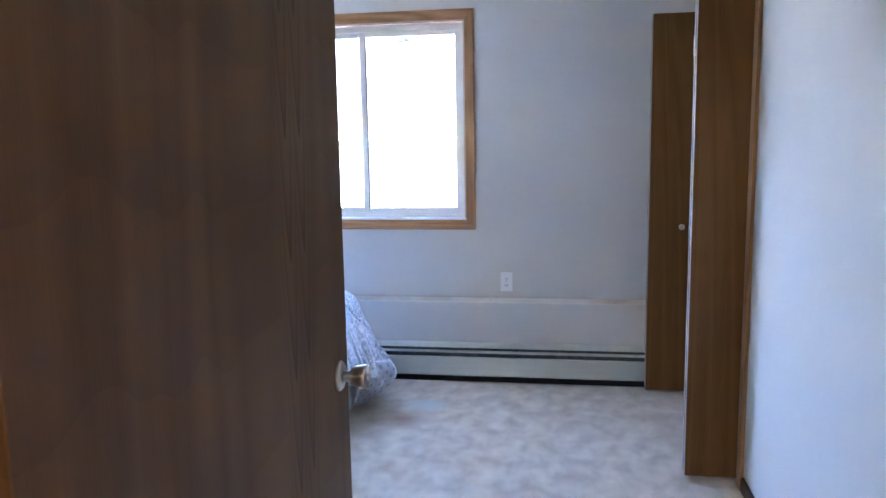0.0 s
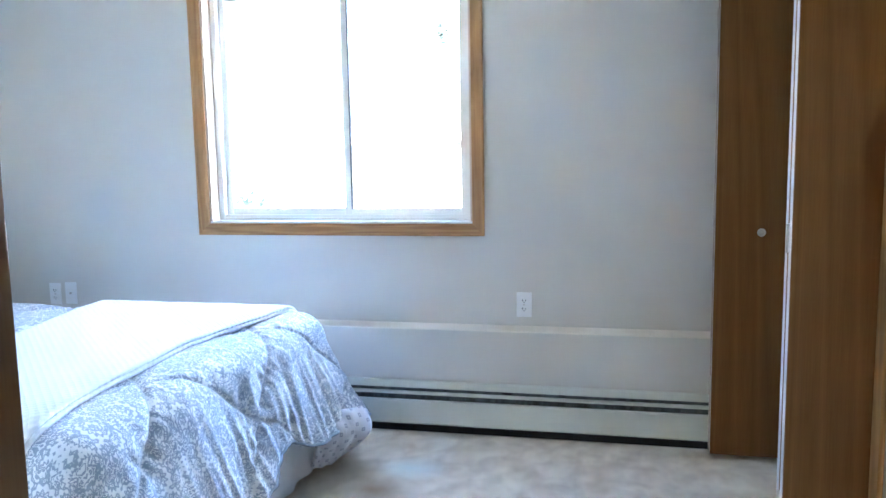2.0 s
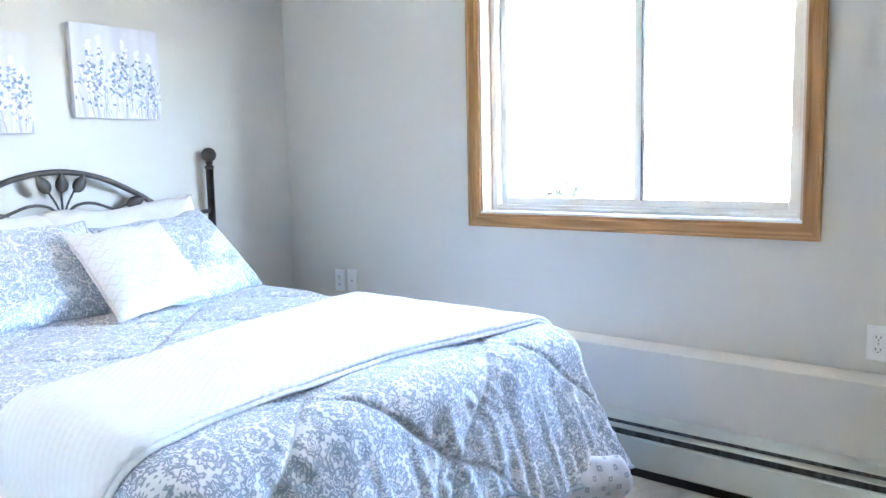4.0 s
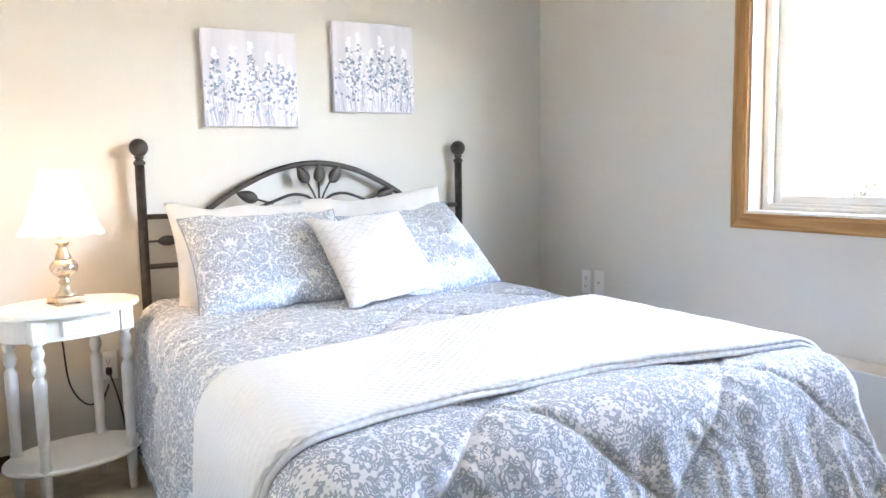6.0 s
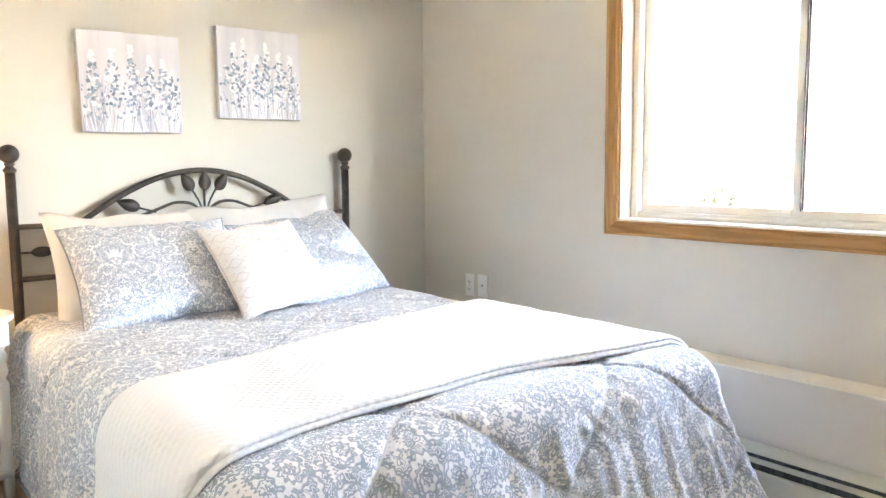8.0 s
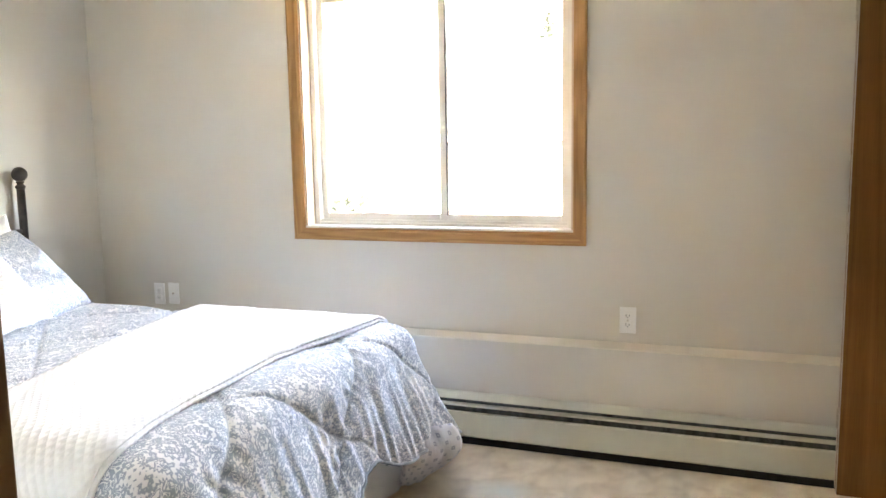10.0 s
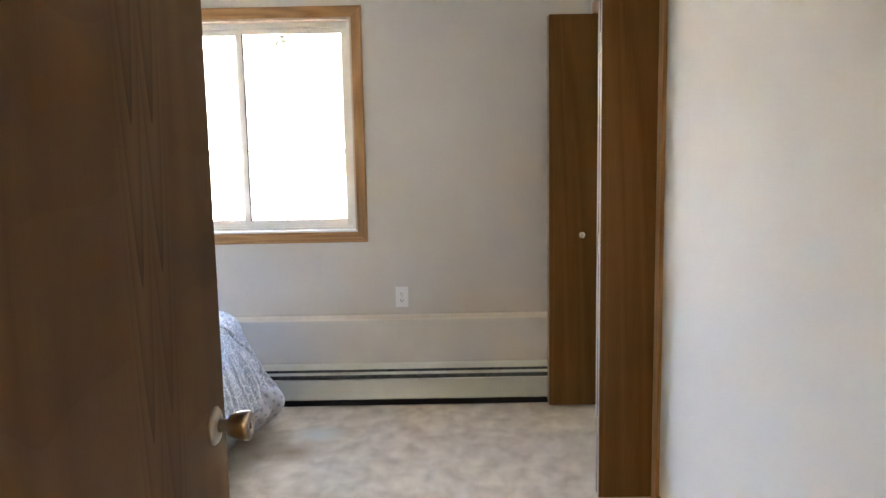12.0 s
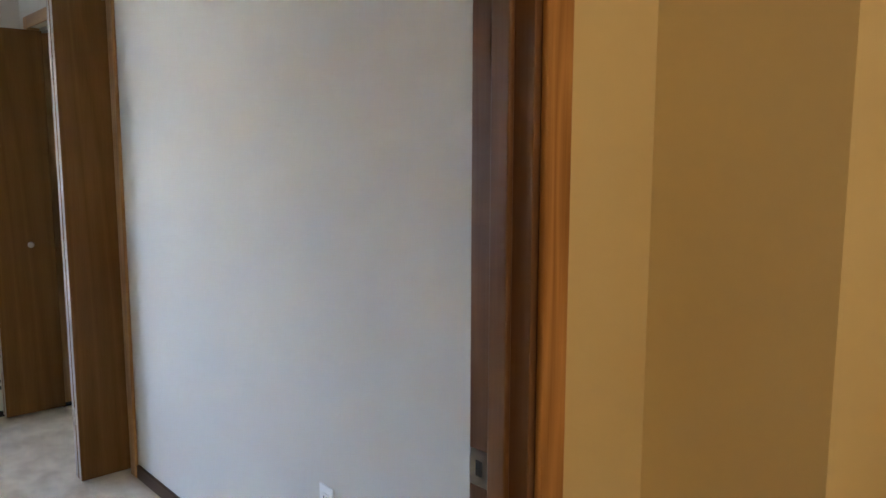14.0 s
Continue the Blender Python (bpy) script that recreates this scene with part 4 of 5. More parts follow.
def build_bed():
    bed = thing("bed", pose(0, 0, 0), "queen bed with a bronze metal headboard and a white bed skirt", "bed")
    hx = -3.045
    y0, y1 = BED_Y - 0.728, BED_Y + 0.728
    for y in (y0, y1):
        bm = tube([(hx, y, 0.0), (hx, y, 1.165)], 0.0185, 16)
        post = part("post", bm, BRONZE, bed, "bronze metal bedpost", True)
        fin = lathe([(0.0185, 1.160), (0.023, 1.164), (0.0235, 1.172), (0.017, 1.178), (0.0135, 1.184), (0.019, 1.189), (0.020, 1.193), (0.013, 1.197)] +
                    [(0.036 * math.sin(a), 1.229 - 0.036 * math.cos(a)) for a in [0.38 + 2.74 * i / 12 for i in range(13)]], 24)
        fin.transform(Matrix.Translation((hx, y, 0)))
        part("ball_finial", fin, BRONZE, post, "", True)
    arch = smooth_line([(hx, 2.66, 0.93), (hx, 2.73, 0.974), (hx, 2.86, 1.058), (hx, 3.03, 1.135), (hx, BED_Y, 1.163), (hx, 3.38, 1.135), (hx, 3.55, 1.058), (hx, 3.68, 0.974), (hx, 3.75, 0.93)])
    part("arch_bar", tube(arch, 0.0125, 12), BRONZE, bed, "", True)
    for z in (0.955, 0.755):
        part("rail", tube([(hx, y0, z), (hx, y1, z)], 0.011, 12), BRONZE, bed, "", True)
    def leafy(name, base, tip, width, tilt=0.0):
        base, tip = Vector(base), Vector(tip)
        axis = tip - base
        side = Vector((0, -axis.z, axis.y)).normalized()
        bm = bmesh.new()
        n = 9
        top, low, rib = [], [], []
        for i in range(n + 1):
            f = i / n
            wv = width * math.sin(math.pi * f ** 0.75) ** 0.9 * 0.5
            c = base + axis * f
            rib.append(bm.verts.new(c + Vector((0.006 * math.sin(math.pi * f), 0, 0))))
            top.append(bm.verts.new(c + side * wv))
            low.append(bm.verts.new(c - side * wv))
        for i in range(n):
            bm.faces.new((rib[i], rib[i + 1], top[i + 1], top[i]))
            bm.faces.new((low[i], low[i + 1], rib[i + 1], rib[i]))
        bmesh.ops.remove_doubles(bm, verts=bm.verts, dist=1e-5)
        ob = part(name, bm, BRONZE, bed, "", True)
        so = ob.modifiers.new("thickness", "SOLIDIFY")
        so.thickness = 0.003
    c = BED_Y + 0.012
    part("stem", tube([(hx, c, 0.76), (hx, c, 1.10)], 0.005, 8), BRONZE, bed, "", True)
    leafy("leaf", (hx + 0.008, c, 1.075), (hx + 0.008, c, 1.160), 0.054)
    for s in (-1, 1):
        part("stem", tube(smooth_line([(hx, c + s * 0.006, 0.96), (hx, c + s * 0.02, 1.02), (hx, c + s * 0.055, 1.085)]), 0.0045, 8), BRONZE, bed, "", True)
        leafy("leaf", (hx + 0.008, c + s * 0.052, 1.075), (hx + 0.008, c + s * 0.100, 1.150), 0.054)
        vine = smooth_line([(hx, c + s * 0.015, 0.985), (hx, c + s * 0.06, 1.020), (hx, c + s * 0.13, 1.026), (hx, c + s * 0.22, 0.995), (hx, c + s * 0.34, 0.955)])
        part("vine_bar", tube(vine, 0.0065, 8), BRONZE, bed, "", True)
        part("stem", tube(smooth_line([(hx, c + s * 0.21, 0.99), (hx, c + s * 0.26, 1.005), (hx, c + s * 0.29, 1.015)]), 0.0045, 8), BRONZE, bed, "", True)
        leafy("leaf", (hx + 0.008, c + s * 0.275, 1.008), (hx + 0.008, c + s * 0.37, 1.042), 0.052)
        e = BED_Y + s * 0.728
        part("stem", tube([(hx, e, 0.856), (hx, e - s * 0.07, 0.856)], 0.0045, 8), BRONZE, bed, "", True)
        leafy("leaf", (hx, e - s * 0.05, 0.856), (hx, e - s * 0.15, 0.858), 0.040)
    # frame, legs, box spring and mattress
    part("side_rail", box(-3.03, -1.04, 2.53, 2.56, 0.16, 0.20, 0.003), BLACK, bed)
    part("side_rail", box(-3.03, -1.04, 3.85, 3.88, 0.16, 0.20, 0.003), BLACK, bed)
    for x, y in ((-2.55, 2.545), (-1.15, 2.545), (-2.55, 3.865), (-1.15, 3.865)):
        part("leg", box(x - 0.018, x + 0.018, y - 0.018, y + 0.018, 0.0, 0.17, 0.003), BLACK, bed)
    part("box_spring", box(-3.02, -1.04, 2.525, 3.885, 0.20, 0.40, 0.02), MATTRESS, bed)
    part("mattress", box(-3.02, -1.04, 2.53, 3.88, 0.40, 0.60, 0.05, seg=4), MATTRESS, bed)
    # pleated skirt on three sides
    line = [(-2.45, 2.505)] + [(-2.45 + 1.41 * i / 60, 2.505) for i in range(1, 60)] + [(-1.035, 2.505)]
    line += [(-1.025, 2.515 + 1.385 * i / 60) for i in range(61)] + [(-1.04 - 1.9 * i / 60, 3.905) for i in range(61)]
    rows = []
    for k in range(9):
        f = k / 8
        row = []
        for i, (x, y) in enumerate(line):
            w = (0.008 * math.sin(i * 0.9) + 0.010 * noise.noise(Vector((i * 0.11, 0.5, 0.1)))) * f + 0.02 * f
            ox, oy = (0, -1) if y < 2.51 else ((0, 1) if y > 3.9 else (1, 0))
            row.append((Vector((x + ox * w, y + oy * w, 0.33 - 0.315 * f)), i * 0.025, f * 0.3))
        rows.append(row)
    cloth("bed_skirt", rows, [SKIRT], bed, 0.003, label="white cotton bed skirt")
    return bed


build_bed()


def build_comforter():
    xs = [-2.98 + i * (XF + 0.50 + 2.98) / 320 for i in range(321)]
    ys = [YL - 0.56 + j * (YR - YL + 1.06) / 320 for j in range(321)]
    rows = [[(drape(x, y), x, y) for y in ys] for x in xs]
    c = thing("comforter", pose(0, 0, 0), "blue-grey and white damask comforter draped over the bed", "comforter")
    cloth("quilted_cover", rows, [COMFORTER, LINING], c, 0.022)
    hem = [r[0][0] for r in rows] + [q[0] for q in rows[-1][1:]] + [r[-1][0] for r in rows[-2::-1]]
    part("hem_piping", tube(hem, 0.006, 6), COMFORTER, c, "", True)
    # the corner at the foot, turned under so that its lining shows
    a, b, p, q = Vector((-0.965, 3.70, 0.250)), Vector((-0.835, 3.875, 0.240)), Vector((-1.00, 3.74, 0.028)), Vector((-0.935, 3.915, 0.024))
    rows = []
    for i in range(19):
        f = i / 18
        row = []
        for j in range(19):
            g = j / 18
            o = a.lerp(b, g).lerp(p.lerp(q, g), f)
            belly = math.sin(math.pi * f ** 0.8)
            o += Vector((0.05, -0.05, 0)) * belly * math.sin(math.pi * (0.15 + 0.6 * g)) + Vector((0.035, 0.022, 0)) * belly * g * g
            o.z += 0.010 * noise.noise(Vector((g * 4, f * 4, 7.0))) + (0.05 * f * (0.5 - g) ** 2)
            o += Vector((0.012, -0.012, 0)) * noise.noise(Vector((g * 5, f * 2, 2.0)))
            row.append((o, f * 0.25, g * 0.24))
        rows.append(row)
    cloth("turned_corner", rows, [LINING], c, -0.016, label="pale lining with small grey motifs")


build_comforter()


def lerp_table(v, table):
    for (a, fa), (b, fb) in zip(table, table[1:]):
        if v <= b:
            return fa + (fb - fa) * (v - a) / (b - a)
    return table[-1][1]


def build_throw():
    t = thing("throw_blanket", pose(0, 0, 0), "white waffle-weave throw folded across the foot of the bed", "blanket")
    front = [(2.05, -1.115), (2.40, -1.13), (2.51, -1.12), (2.64, -1.155), (2.78, -1.175), (2.95, -1.182), (3.20, -1.204), (3.41, -1.192), (3.57, -1.168), (3.74, -1.143), (3.90, -1.13), (4.3, -1.10)]
    back = [(2.05, -1.60), (2.34, -1.648), (2.50, -1.684), (2.73, -1.722), (2.86, -1.748), (3.12, -1.828), (3.36, -1.888), (3.71, -1.972), (4.3, -2.06)]
    ys = [2.06 + (4.18 - 2.06) * j / 150 for j in range(151)]
    for name, lift, trim in (("lower_layer", 0.014, 0.0), ("upper_layer", 0.026, 0.009)):
        rows = []
        for i in range(41):
            f = i / 40
            row = []
            for y in ys:
                a, b = lerp_table(y, back), lerp_table(y, front) - trim
                x = min(a + (b - a) * f, XF + 0.10)
                edge = 0.004 * (max(0.0, f - 0.93) / 0.07) ** 2
                p = drape(x, y, lift - edge + 0.003 * noise.noise(Vector((x * 9, y * 9, lift * 50))), 0.3)
                row.append((p, x, y))
            rows.append(row)
        cloth(name, rows, [THROW], t, 0.010)


build_throw()


def pillow(name, m, w, h, th, mat, label, category="pillow", group="", seed=0.0, piped=False):
    """A stuffed pillow: width along y, height along z, thickness along x."""
    n = 30
    rows = []
    for side in (1, -1):
        for i in range(n + 1):
            row = []
            for j in range(n + 1):
                u, v = -1 + 2 * j / n, -1 + 2 * i / n
                pu, pv = u * (1 - 0.07 * (1 - v * v) * abs(u) ** 3), v * (1 - 0.09 * (1 - u * u) * abs(v) ** 3)
                body = max(0.0, (1 - abs(u) ** 2.6) * (1 - abs(v) ** 2.6)) ** 0.5
                cr = noise.noise(Vector((u * 2.3 + seed, v * 2.3, seed))) * 0.10 + noise.noise(Vector((u * 6 + seed, v * 6, seed * 2))) * 0.05
                row.append((Vector((side * th / 2 * body * (1 + cr * 1.4), pu * w / 2, pv * h / 2 + 0.022 * noise.noise(Vector((u * 2.1, seed, v * 1.1))))), -v * h / 2 + 0.12, u * w / 2 + seed))
            rows.append(row)
    bm = bmesh.new()
    uv = bm.loops.layers.uv.new("UVMap")
    for s in range(2):
        part_rows = rows[s * (n + 1):(s + 1) * (n + 1)]
        vs = [[bm.verts.new(p) for p, _, _ in r] for r in part_rows]
        for i in range(n):
            for j in range(n):
                f = bm.faces.new((vs[i][j], vs[i][j + 1], vs[i + 1][j + 1], vs[i + 1][j]))
                for lp, (r, c) in zip(f.loops, ((i, j), (i, j + 1), (i + 1, j + 1), (i + 1, j))):
                    lp[uv].uv = part_rows[r][c][1:]
    bmesh.ops.remove_doubles(bm, verts=bm.verts, dist=1e-4)
    if not piped:
        ob = part(name, bm, mat, None, "", True)
        ob.matrix_world = m
        return tagged(ob, label, category, group)
    p = thing(name, m, label, category, group)
    part("cover", bm, mat, p, "", True)
    edge = [rows[i][0][0] for i in range(n + 1)] + [rows[n][j][0] for j in range(1, n + 1)] + [rows[i][n][0] for i in range(n - 1, -1, -1)] + [rows[0][j][0] for j in range(n - 1, -1, -1)]
    part("piping", tube(edge, 0.0035, 6), mat, p, "", True)
    return p


pillow("pillow", pose(-2.88, 2.90, 0.800, 1, -22, 0), 0.70, 0.45, 0.15, WHITE_COTTON, "plain white pillow leaning on the headboard", group="white pillows", seed=0.4)
pillow("pillow", pose(-2.855, 3.435, 0.808, 4, -22, 0), 0.70, 0.47, 0.15, WHITE_COTTON, "plain white pillow leaning on the headboard", group="white pillows", seed=1.9)
pillow("pillow_sham", pose(-2.66, 2.885, 0.790, 1, -42, 0), 0.63, 0.46, 0.17, SHAM, "blue-grey damask sham leaning on a white pillow", group="damask shams", seed=3.1, piped=True)
pillow("pillow_sham", pose(-2.68, 3.54, 0.785, 4, -44, 14), 0.64, 0.48, 0.17, SHAM, "blue-grey damask sham leaning on a white pillow", group="damask shams", seed=5.7, piped=True)
pillow("throw_pillow", pose(-2.48, 3.235, 0.800, 5, -44, 2), 0.40, 0.41, 0.15, CUSHION, "white square cushion with stitched scroll pattern", "cushion", seed=8.3, piped=True)


# ---- nightstand and lamp ----
def build_nightstand():
    n = thing("nightstand", pose(-2.727, 2.172, 0, 0, 0, 23), "oval white painted wooden accent table by the bed", "side table")
    def oval(a, b, z0, z1, lip=0.006, seg=48):
        bm = bmesh.new()
        rings = []
        for k, z in ((-lip, z0), (0, z0 + lip), (0, z1 - lip), (-lip * 0.4, z1 - lip * 0.3), (-lip * 1.4, z1)):
            rings.append([bm.verts.new(((b + k) * math.cos(2 * math.pi * i / seg), (a + k) * math.sin(2 * math.pi * i / seg), z)) for i in range(seg)])
        for r, q in zip(rings, rings[1:]):
            for i in range(seg):
                bm.faces.new((r[i], r[(i + 1) % seg], q[(i + 1) % seg], q[i]))
        bm.faces.new(rings[0][::-1])
        bm.faces.new(rings[-1])
        return bm
    part("tabletop", oval(0.250, 0.185, 0.662, 0.684), WHITE_WOOD, n)
    part("apron", oval(0.215, 0.150, 0.585, 0.662, 0.001), WHITE_WOOD, n)
    part("drawer_front", box(0.1385, 0.1510, -0.085, 0.085, 0.598, 0.650, 0.003), WHITE_WOOD, n)
    part("shelf", oval(0.235, 0.170, 0.142, 0.160), WHITE_WOOD, n)
    prof = [(0.010, 0.0), (0.013, 0.01), (0.018, 0.10), (0.018, 0.142), (0.020, 0.160), (0.020, 0.172), (0.017, 0.178), (0.0165, 0.19), (0.0205, 0.40), (0.0215, 0.452), (0.019, 0.46),
            (0.0125, 0.470), (0.0125, 0.476), (0.019, 0.486), (0.0215, 0.502), (0.018, 0.518), (0.013, 0.530), (0.018, 0.538), (0.020, 0.552), (0.016, 0.566), (0.013, 0.574), (0.021, 0.582), (0.021, 0.662)]
    for x in (-1, 1):
        for y in (-1, 1):
            bm = lathe(prof, 20)
            bm.transform(Matrix.Translation((x * 0.108, y * 0.150, 0)))
            part("leg", bm, WHITE_WOOD, n, "turned white leg", True)
            part("corner_block", box(x * 0.108 - 0.023, x * 0.108 + 0.023, y * 0.150 - 0.023, y * 0.150 + 0.023, 0.584, 0.661, 0.003), WHITE_WOOD, n)
build_nightstand()


def build_lamp():
    m = thing("table_lamp", pose(-2.735, 2.175, 0.684, 0, 0, 20), "lit table lamp with mercury glass base and white bell shade", "lamp")
    bm = box(-0.047, 0.047, -0.047, 0.047, 0.006, 0.026, 0.003)
    for sx in (-1, 1):
        for sy in (-1, 1):
            box(sx * 0.038 - 0.011, sx * 0.038 + 0.011, sy * 0.038 - 0.011, sy * 0.038 + 0.011, 0.0, 0.0065, 0.001, bm)
    part("base", bm, CHAMPAGNE, m, "champagne square foot")
    part("stem", lathe([(0.036, 0.026), (0.034, 0.034), (0.022, 0.048), (0.015, 0.066), (0.020, 0.072), (0.021, 0.078), (0.014, 0.084), (0.016, 0.090)], 28), CHAMPAGNE, m, "", True)
    part("globe", lathe([(0.016, 0.090), (0.030, 0.098), (0.042, 0.112), (0.046, 0.126), (0.042, 0.140), (0.031, 0.150), (0.026, 0.154)], 32), MERCURY, m, "speckled mercury glass globe", True)
    part("neck", lathe([(0.026, 0.154), (0.026, 0.160), (0.021, 0.175), (0.015, 0.192), (0.014, 0.200), (0.021, 0.206), (0.022, 0.214), (0.013, 0.220)], 28), CHAMPAGNE, m, "", True)
    part("candle_tube", lathe([(0.011, 0.220), (0.011, 0.270)], 20), PLASTIC, m, "", True)
    bulb = part("bulb", lathe([(0.010, 0.270), (0.012, 0.285), (0.026, 0.315), (0.030, 0.340), (0.026, 0.362), (0.012, 0.374), (0.002, 0.376)], 24), BULB, m, "glowing bulb", True)
    bulb.visible_shadow = False
    # bell shade with eight soft panels
    bm = bmesh.new()
    rings = []
    for k in range(13):
        f = k / 12
        r = 0.138 - 0.083 * (f ** 0.72)
        z = 0.245 + 0.215 * f
        ring = []
        for i in range(64):
            a = 2 * math.pi * i / 64
            panel = 1 - 0.05 * abs(math.cos(4 * a)) ** 3 + (0.012 * math.cos(8 * a) if k == 0 else 0)
            ring.append(bm.verts.new((r * panel * math.cos(a), r * panel * math.sin(a), z - (0.008 * abs(math.cos(4 * a)) if k == 0 else 0))))
        rings.append(ring)
    for p, q in zip(rings, rings[1:]):
        for i in range(64):
            bm.faces.new((p[i], p[(i + 1) % 64], q[(i + 1) % 64], q[i]))
    part("shade", bm, SHADE, m, "white pleated bell shade, glowing", True)
    part("harp", tube(smooth_line([(0.0, -0.012, 0.27), (0, -0.05, 0.33), (0, -0.035, 0.42), (0, 0, 0.455), (0, 0.035, 0.42), (0, 0.05, 0.33), (0, 0.012, 0.27)]), 0.0018, 6), STEEL, m, "", True)
BULB = glowing("bulb_glow", (1.0, 0.72, 0.42), 0.35)
build_lamp()

cord = smooth_line([(-2.80, 2.15, 0.70), (-2.93, 2.13, 0.67), (-3.01, 2.16, 0.52), (-3.03, 2.18, 0.32), (-3.02, 2.24, 0.235), (-3.02, 2.30, 0.27), (-3.03, 2.315, 0.30), (-3.04, 2.29, 0.22), (-3.04, 2.26, 0.05), (-3.03, 2.30, 0.012),
                    (-3.05, 2.37, 0.03), (-3.055, 2.365, 0.15), (-3.06, 2.345, 0.26), (-3.066, 2.325, 0.335)])
c_ob = thing("power_cord", pose(0, 0, 0), "brown lamp cord hanging behind the table to the outlet", "cord")
part("cable", tube(cord, 0.0033, 8), CORD, c_ob, "", True)
part("plug", box(-3.091, -3.062, 2.312, 2.334, 0.330, 0.358, 0.004), CORD, c_ob, "brown two-pin plug")


# ---- canvases ----
def painting(y, z, tilt, seed, spikes, label):
    """Flowers in thick paint: thin stems and dabs laid on the canvas, facing +x."""
    rnd = random.Random(seed)
    p = thing("canvas_painting", pose(HEAD_X, y, z, tilt, 0, 0), label, "painting", "flower canvases")
    s = 0.20
    part("canvas", box(0.0, 0.030, -s, s, -s, s, 0.002), CANVAS, p)
    sets = {"pale_stroke": bmesh.new(), "blue_dab": bmesh.new(), "dark_dab": bmesh.new(), "grey_stroke": bmesh.new()}
    def clampv(a):
        return max(-s + 0.004, min(s - 0.004, a))
    def dab(key, cy, cz, w, h, ang, lift):
        bm = sets[key]
        vs = []
        for i in range(7):
            a = 2 * math.pi * i / 7
            r = rnd.uniform(0.75, 1.15)
            dy, dz = math.cos(a) * w * r, math.sin(a) * h * r
            vs.append(bm.verts.new((0.0305 + lift, clampv(cy + dy * math.cos(ang) - dz * math.sin(ang)), clampv(cz + dy * math.sin(ang) + dz * math.cos(ang)))))
        bm.faces.new(vs)
    def stem(key, y0, y1, z0, z1, w, lift):
        bm = sets[key]
        pts = []
        mid = rnd.uniform(-0.012, 0.012)
        for i in range(6):
            f = i / 5
            pts.append((y0 + (y1 - y0) * f + mid * math.sin(math.pi * f), z0 + (z1 - z0) * f, w * (1 - 0.6 * f)))
        for (ya, za, wa), (yb, zb, wb) in zip(pts, pts[1:]):
            bm.faces.new([bm.verts.new((0.0305 + lift, clampv(q), clampv(r))) for q, r in ((ya - wa, za), (ya + wa, za), (yb + wb, zb), (yb - wb, zb))])
    for i in range(60):
        y0 = rnd.uniform(-s, s)
        stem(rnd.choice(["pale_stroke", "pale_stroke", "grey_stroke"]), y0, y0 + rnd.uniform(-0.03, 0.03), -s + 0.004, rnd.uniform(-0.09, 0.03), rnd.uniform(0.0012, 0.0032), 0.0002 + i * 0.000004)
    for i in range(14):
        y0 = rnd.uniform(-s, s)
        stem("dark_dab", y0, y0 + rnd.uniform(-0.02, 0.02), rnd.uniform(-s, -0.12), rnd.uniform(-0.10, 0.02), 0.0009, 0.0006)
    lift = 0.0008
    for cy, top in spikes:
        stem("pale_stroke", cy + rnd.uniform(-0.01, 0.01), cy, -0.15, top - 0.02, 0.0011, 0.0006)
        n = int(44 + 100 * (top + 0.05))
        for i in range(n):
            f = i / n
            zz = top - (top + 0.10) * f
            yy = cy + rnd.gauss(0, 0.004 + 0.015 * f)
            key = rnd.choice(["pale_stroke"] * 5 + ["blue_dab"] * 4 + ["dark_dab"] * 3 + ["grey_stroke"] * 2)
            if f < 0.2:
                key = "pale_stroke"
            lift += 0.000004
            dab(key, yy, zz, rnd.uniform(0.004, 0.009), rnd.uniform(0.005, 0.011), rnd.uniform(0, 3), lift)
    for i in range(150):
        lift += 0.000004
        dab(rnd.choice(["pale_stroke"] * 4 + ["blue_dab"] * 3 + ["dark_dab"] * 2), rnd.uniform(-s, s), rnd.uniform(-0.15, 0.03), rnd.uniform(0.004, 0.008), rnd.uniform(0.005, 0.012), rnd.uniform(0, 3), lift)
    for key, mat in (("pale_stroke", STROKE_WHITE), ("blue_dab", STROKE_BLUE), ("dark_dab", STROKE_DARK), ("grey_stroke", STROKE_GREY)):
        tagged(part(key, sets[key], mat, p), kind="stuff")


painting(2.943, 1.520, 0.6, 11, [(-0.150, 0.12), (-0.075, 0.13), (0.0, 0.15), (0.075, 0.11), (0.125, 0.10), (0.165, 0.06)], "square canvas of white and blue lavender spikes on pale grey")
painting(3.512, 1.592, 0.4, 23, [(-0.125, 0.13), (-0.080, 0.15), (-0.02, 0.08), (0.03, 0.14), (0.09, 0.10), (0.15, 0.09)], "square canvas of blue and white wildflowers on pale grey")


# ---- hallway ceiling lamp, behind the doorway ----
hall = thing("ceiling_lamp", pose(0.0, -1.25, TOP), "round frosted glass hallway ceiling lamp, lit", "lamp")
part("pan", lathe([(0.15, -0.025), (0.155, -0.02), (0.155, 0.0)], 36), PLASTIC, hall, "", True)
part("diffuser", lathe([(0.02, -0.105), (0.08, -0.098), (0.12, -0.075), (0.14, -0.045), (0.145, -0.025)], 36), glowing("hall_diffuser", (1.0, 0.78, 0.50), 0.08), hall, "frosted glass bowl", True).visible_shadow = False


# ---- outdoors ----
GROUND_Z = -0.9
# out of sight; its pale colour is there for the bounced light
setting("ground", box(-200, 200, 4.7, 300, GROUND_Z - 0.5, GROUND_Z), BOUNCE_GROUND, "unseen ground behind the house, made pale to bounce daylight indoors")


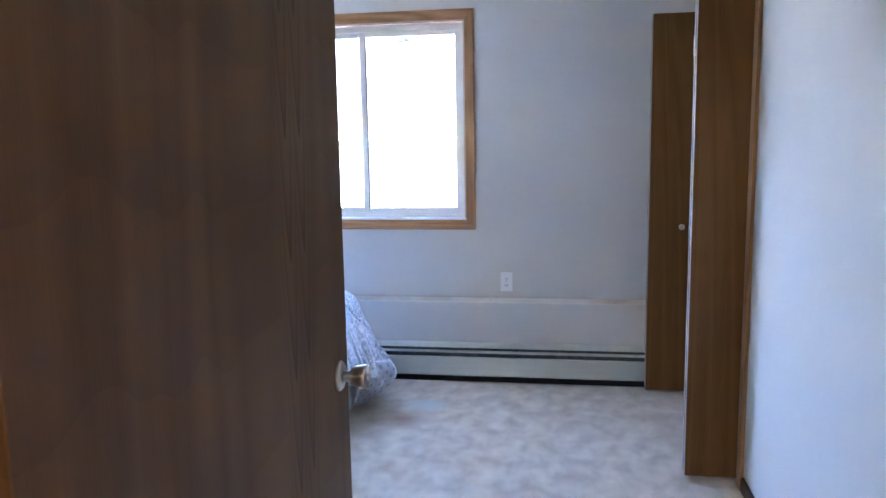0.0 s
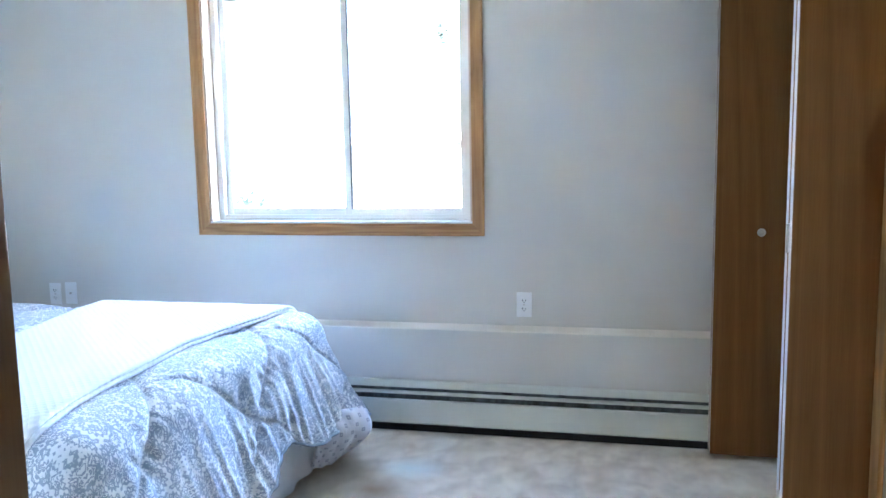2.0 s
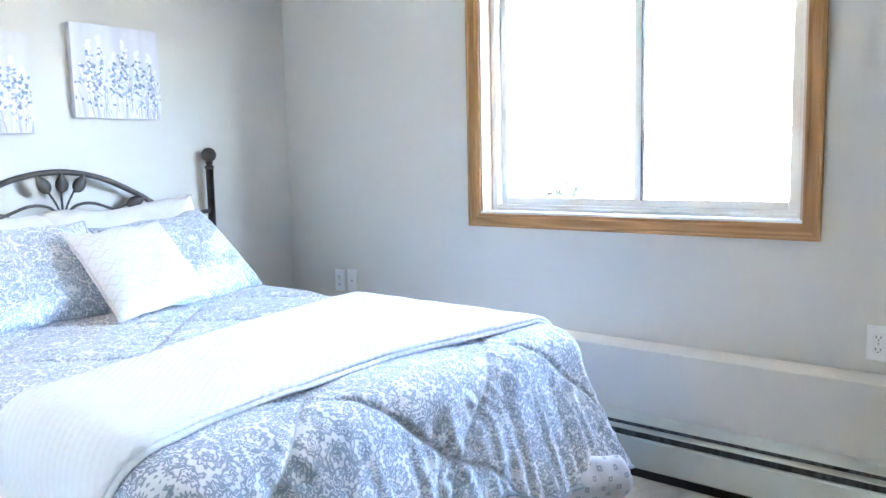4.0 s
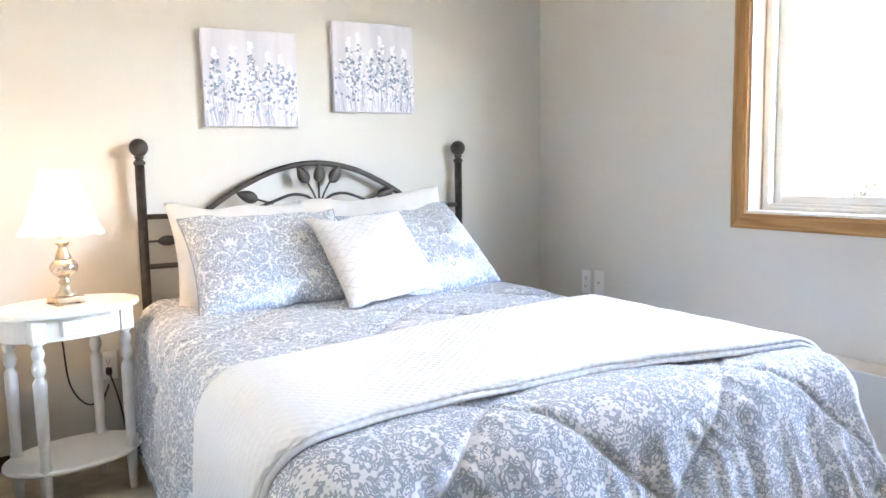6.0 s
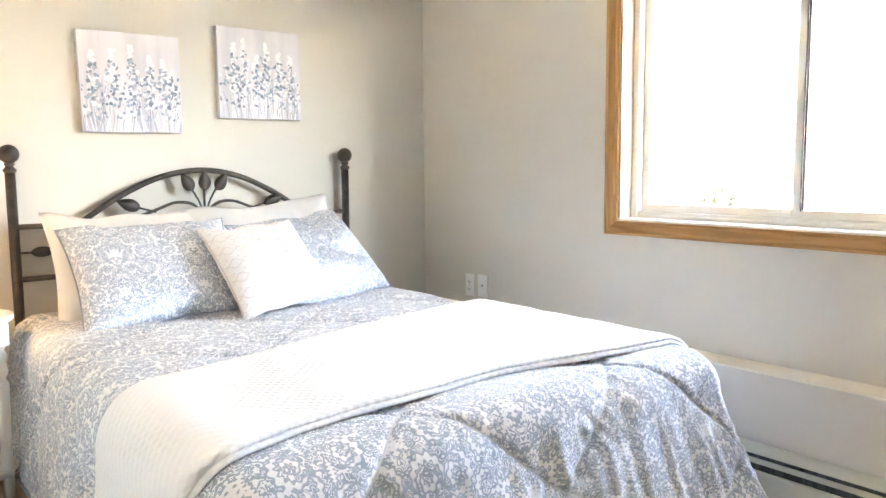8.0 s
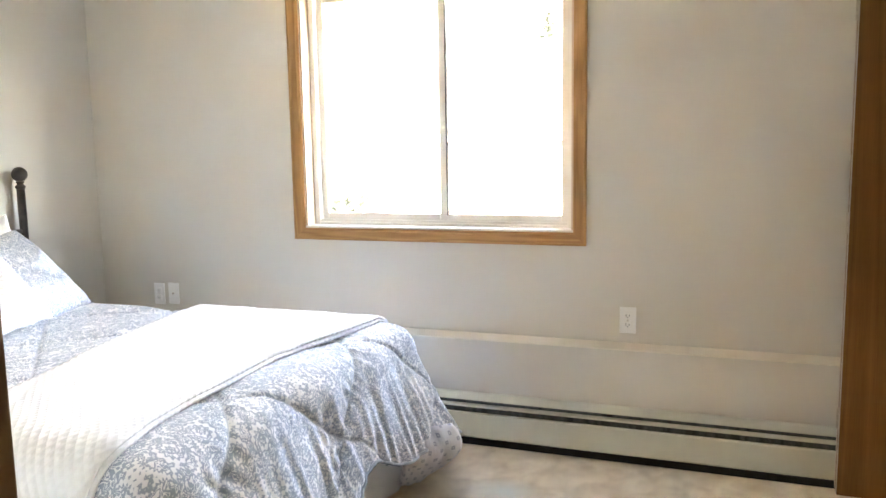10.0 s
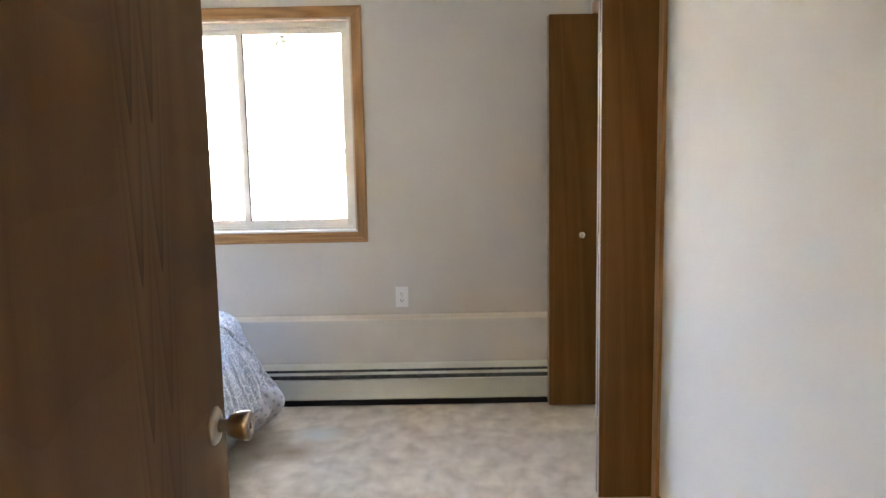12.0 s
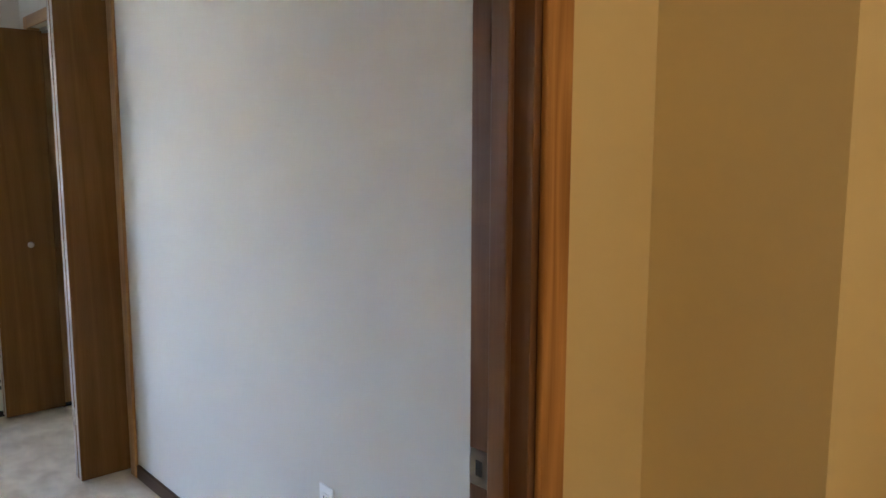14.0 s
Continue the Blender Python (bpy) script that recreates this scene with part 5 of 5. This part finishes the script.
def build_neighbour():
    h = thing("neighbour_house", pose(0, 0, 0), "pale sided neighbouring house with a grey shingle roof", "house")
    # east end is unseen, lengthened to keep low sky light off the head wall
    x0, x1, y0, y1, eave = -14.0, 15.0, 9.8, 17.0, 1.36
    part("wall", box(x0, x1, y0, y1, GROUND_Z, eave - 0.02), SIDING, h)
    for i in range(14):
        z = GROUND_Z + 0.15 + i * 0.15
        bm = box(x0 - 0.01, x1 + 0.01, y0 - 0.022, y0 - 0.002, z, z + 0.142, 0.003)
        part("siding_board", bm, SIDING, h)
    bm = extrude_profile([(y0 - 0.5, eave), (y0 - 0.5, eave + 0.06), ((y0 + y1) / 2, eave + 1.75), (y1 + 0.5, eave + 0.06), (y1 + 0.5, eave), ((y0 + y1) / 2, eave + 1.60)], x0 - 0.4, x1 + 0.4)
    part("roof", bm, SHINGLE, h)
    part("gutter", extrude_profile([(y0 - 0.62, eave + 0.07), (y0 - 0.62, eave + 0.16), (y0 - 0.60, eave + 0.16), (y0 - 0.60, eave + 0.09), (y0 - 0.52, eave + 0.09), (y0 - 0.52, eave + 0.07)], x0 - 0.4, x1 + 0.4), PLASTIC, h)
    part("soffit", box(x0 - 0.4, x1 + 0.4, y0 - 0.5, y0 - 0.024, eave - 0.02, eave - 0.001), SIDING, h)
    # a cross gable whose valley shows against the roof
    bm = bmesh.new()
    g0, g1, gx, gz = -2.4, 1.2, -0.6, eave + 1.35
    a = [bm.verts.new(v) for v in ((g0, y0 - 0.5, eave + 0.08), (gx, y0 - 0.5, gz), (g1, y0 - 0.5, eave + 0.08), (gx, y0 + 3.3, gz), (g0, y0 - 0.2, eave + 0.1), (g1, y0 - 0.2, eave + 0.1))]
    bm.faces.new((a[0], a[1], a[3]))
    bm.faces.new((a[1], a[2], a[3]))
    bm.faces.new((a[0], a[2], a[1]))
    part("gable", bm, SHINGLE, h)
    part("downspout", box(-2.05, -1.98, y0 - 0.09, y0 - 0.024, GROUND_Z, eave - 0.03, 0.01), PLASTIC, h)
build_neighbour()


def build_tree(x, y, height, seed):
    rnd = random.Random(seed)
    t = thing("spruce_tree", pose(x, y, GROUND_Z), "tall dark green spruce tree behind the neighbouring house", "tree", "spruce trees")
    part("trunk", tube([(0, 0, 0), (0.02, 0.01, height * 0.5), (0, 0, height * 0.97)], 0.18, 10, None, lambda f: 1 - 0.9 * f), BARK, t)
    bm = bmesh.new()
    levels = 34
    for k in range(levels):
        f = k / levels
        z = height * (0.12 + 0.86 * f)
        reach = (1 - f) ** 0.85 * height * 0.20 + 0.08
        for b in range(11):
            a = rnd.uniform(0, 2 * math.pi)
            r = reach * rnd.uniform(0.6, 1.1)
            for c in range(7):
                g = (c + 1) / 7
                px, py, pz = r * g * math.cos(a), r * g * math.sin(a), z - r * g * 0.35 + rnd.uniform(-0.05, 0.05)
                w = 0.10 + 0.12 * (1 - g)
                d = Vector((rnd.uniform(-1, 1), rnd.uniform(-1, 1), rnd.uniform(-0.7, 0.1))).normalized() * w * 1.7
                e = d.orthogonal().normalized() * w * 0.55
                o = Vector((px, py, pz))
                bm.faces.new([bm.verts.new(v) for v in (o - d * 0.4 - e, o - d * 0.4 + e, o + d)])
    part("crown", bm, NEEDLES, t)


build_tree(-4.9, 24.0, 6.6, 3)
build_tree(-8.9, 23.0, 5.6, 5)
build_tree(-1.0, 26.0, 6.0, 8)


def build_shrub():
    rnd = random.Random(4)
    s = thing("round_shrub", pose(-2.85, 7.0, GROUND_Z), "clipped round shrub outside the window", "shrub")
    part("stem", tube([(0, 0, 0), (0, 0, 1.2)], 0.03, 8), BARK, s)
    bm = bmesh.new()
    for i in range(1800):
        v = Vector((rnd.gauss(0, 1), rnd.gauss(0, 1), rnd.gauss(0, 1))).normalized()
        o = Vector((0, 0, 1.55)) + Vector((v.x * 0.26, v.y * 0.26, v.z * 0.36)) * rnd.uniform(0.75, 1.03)
        d = (v + Vector((rnd.uniform(-1, 1), rnd.uniform(-1, 1), rnd.uniform(-1, 1)))).normalized() * 0.035
        e = d.orthogonal().normalized() * 0.015
        bm.faces.new([bm.verts.new(q) for q in (o - d, o + e, o + d, o - e)])
    part("crown", bm, NEEDLES, s)
build_shrub()
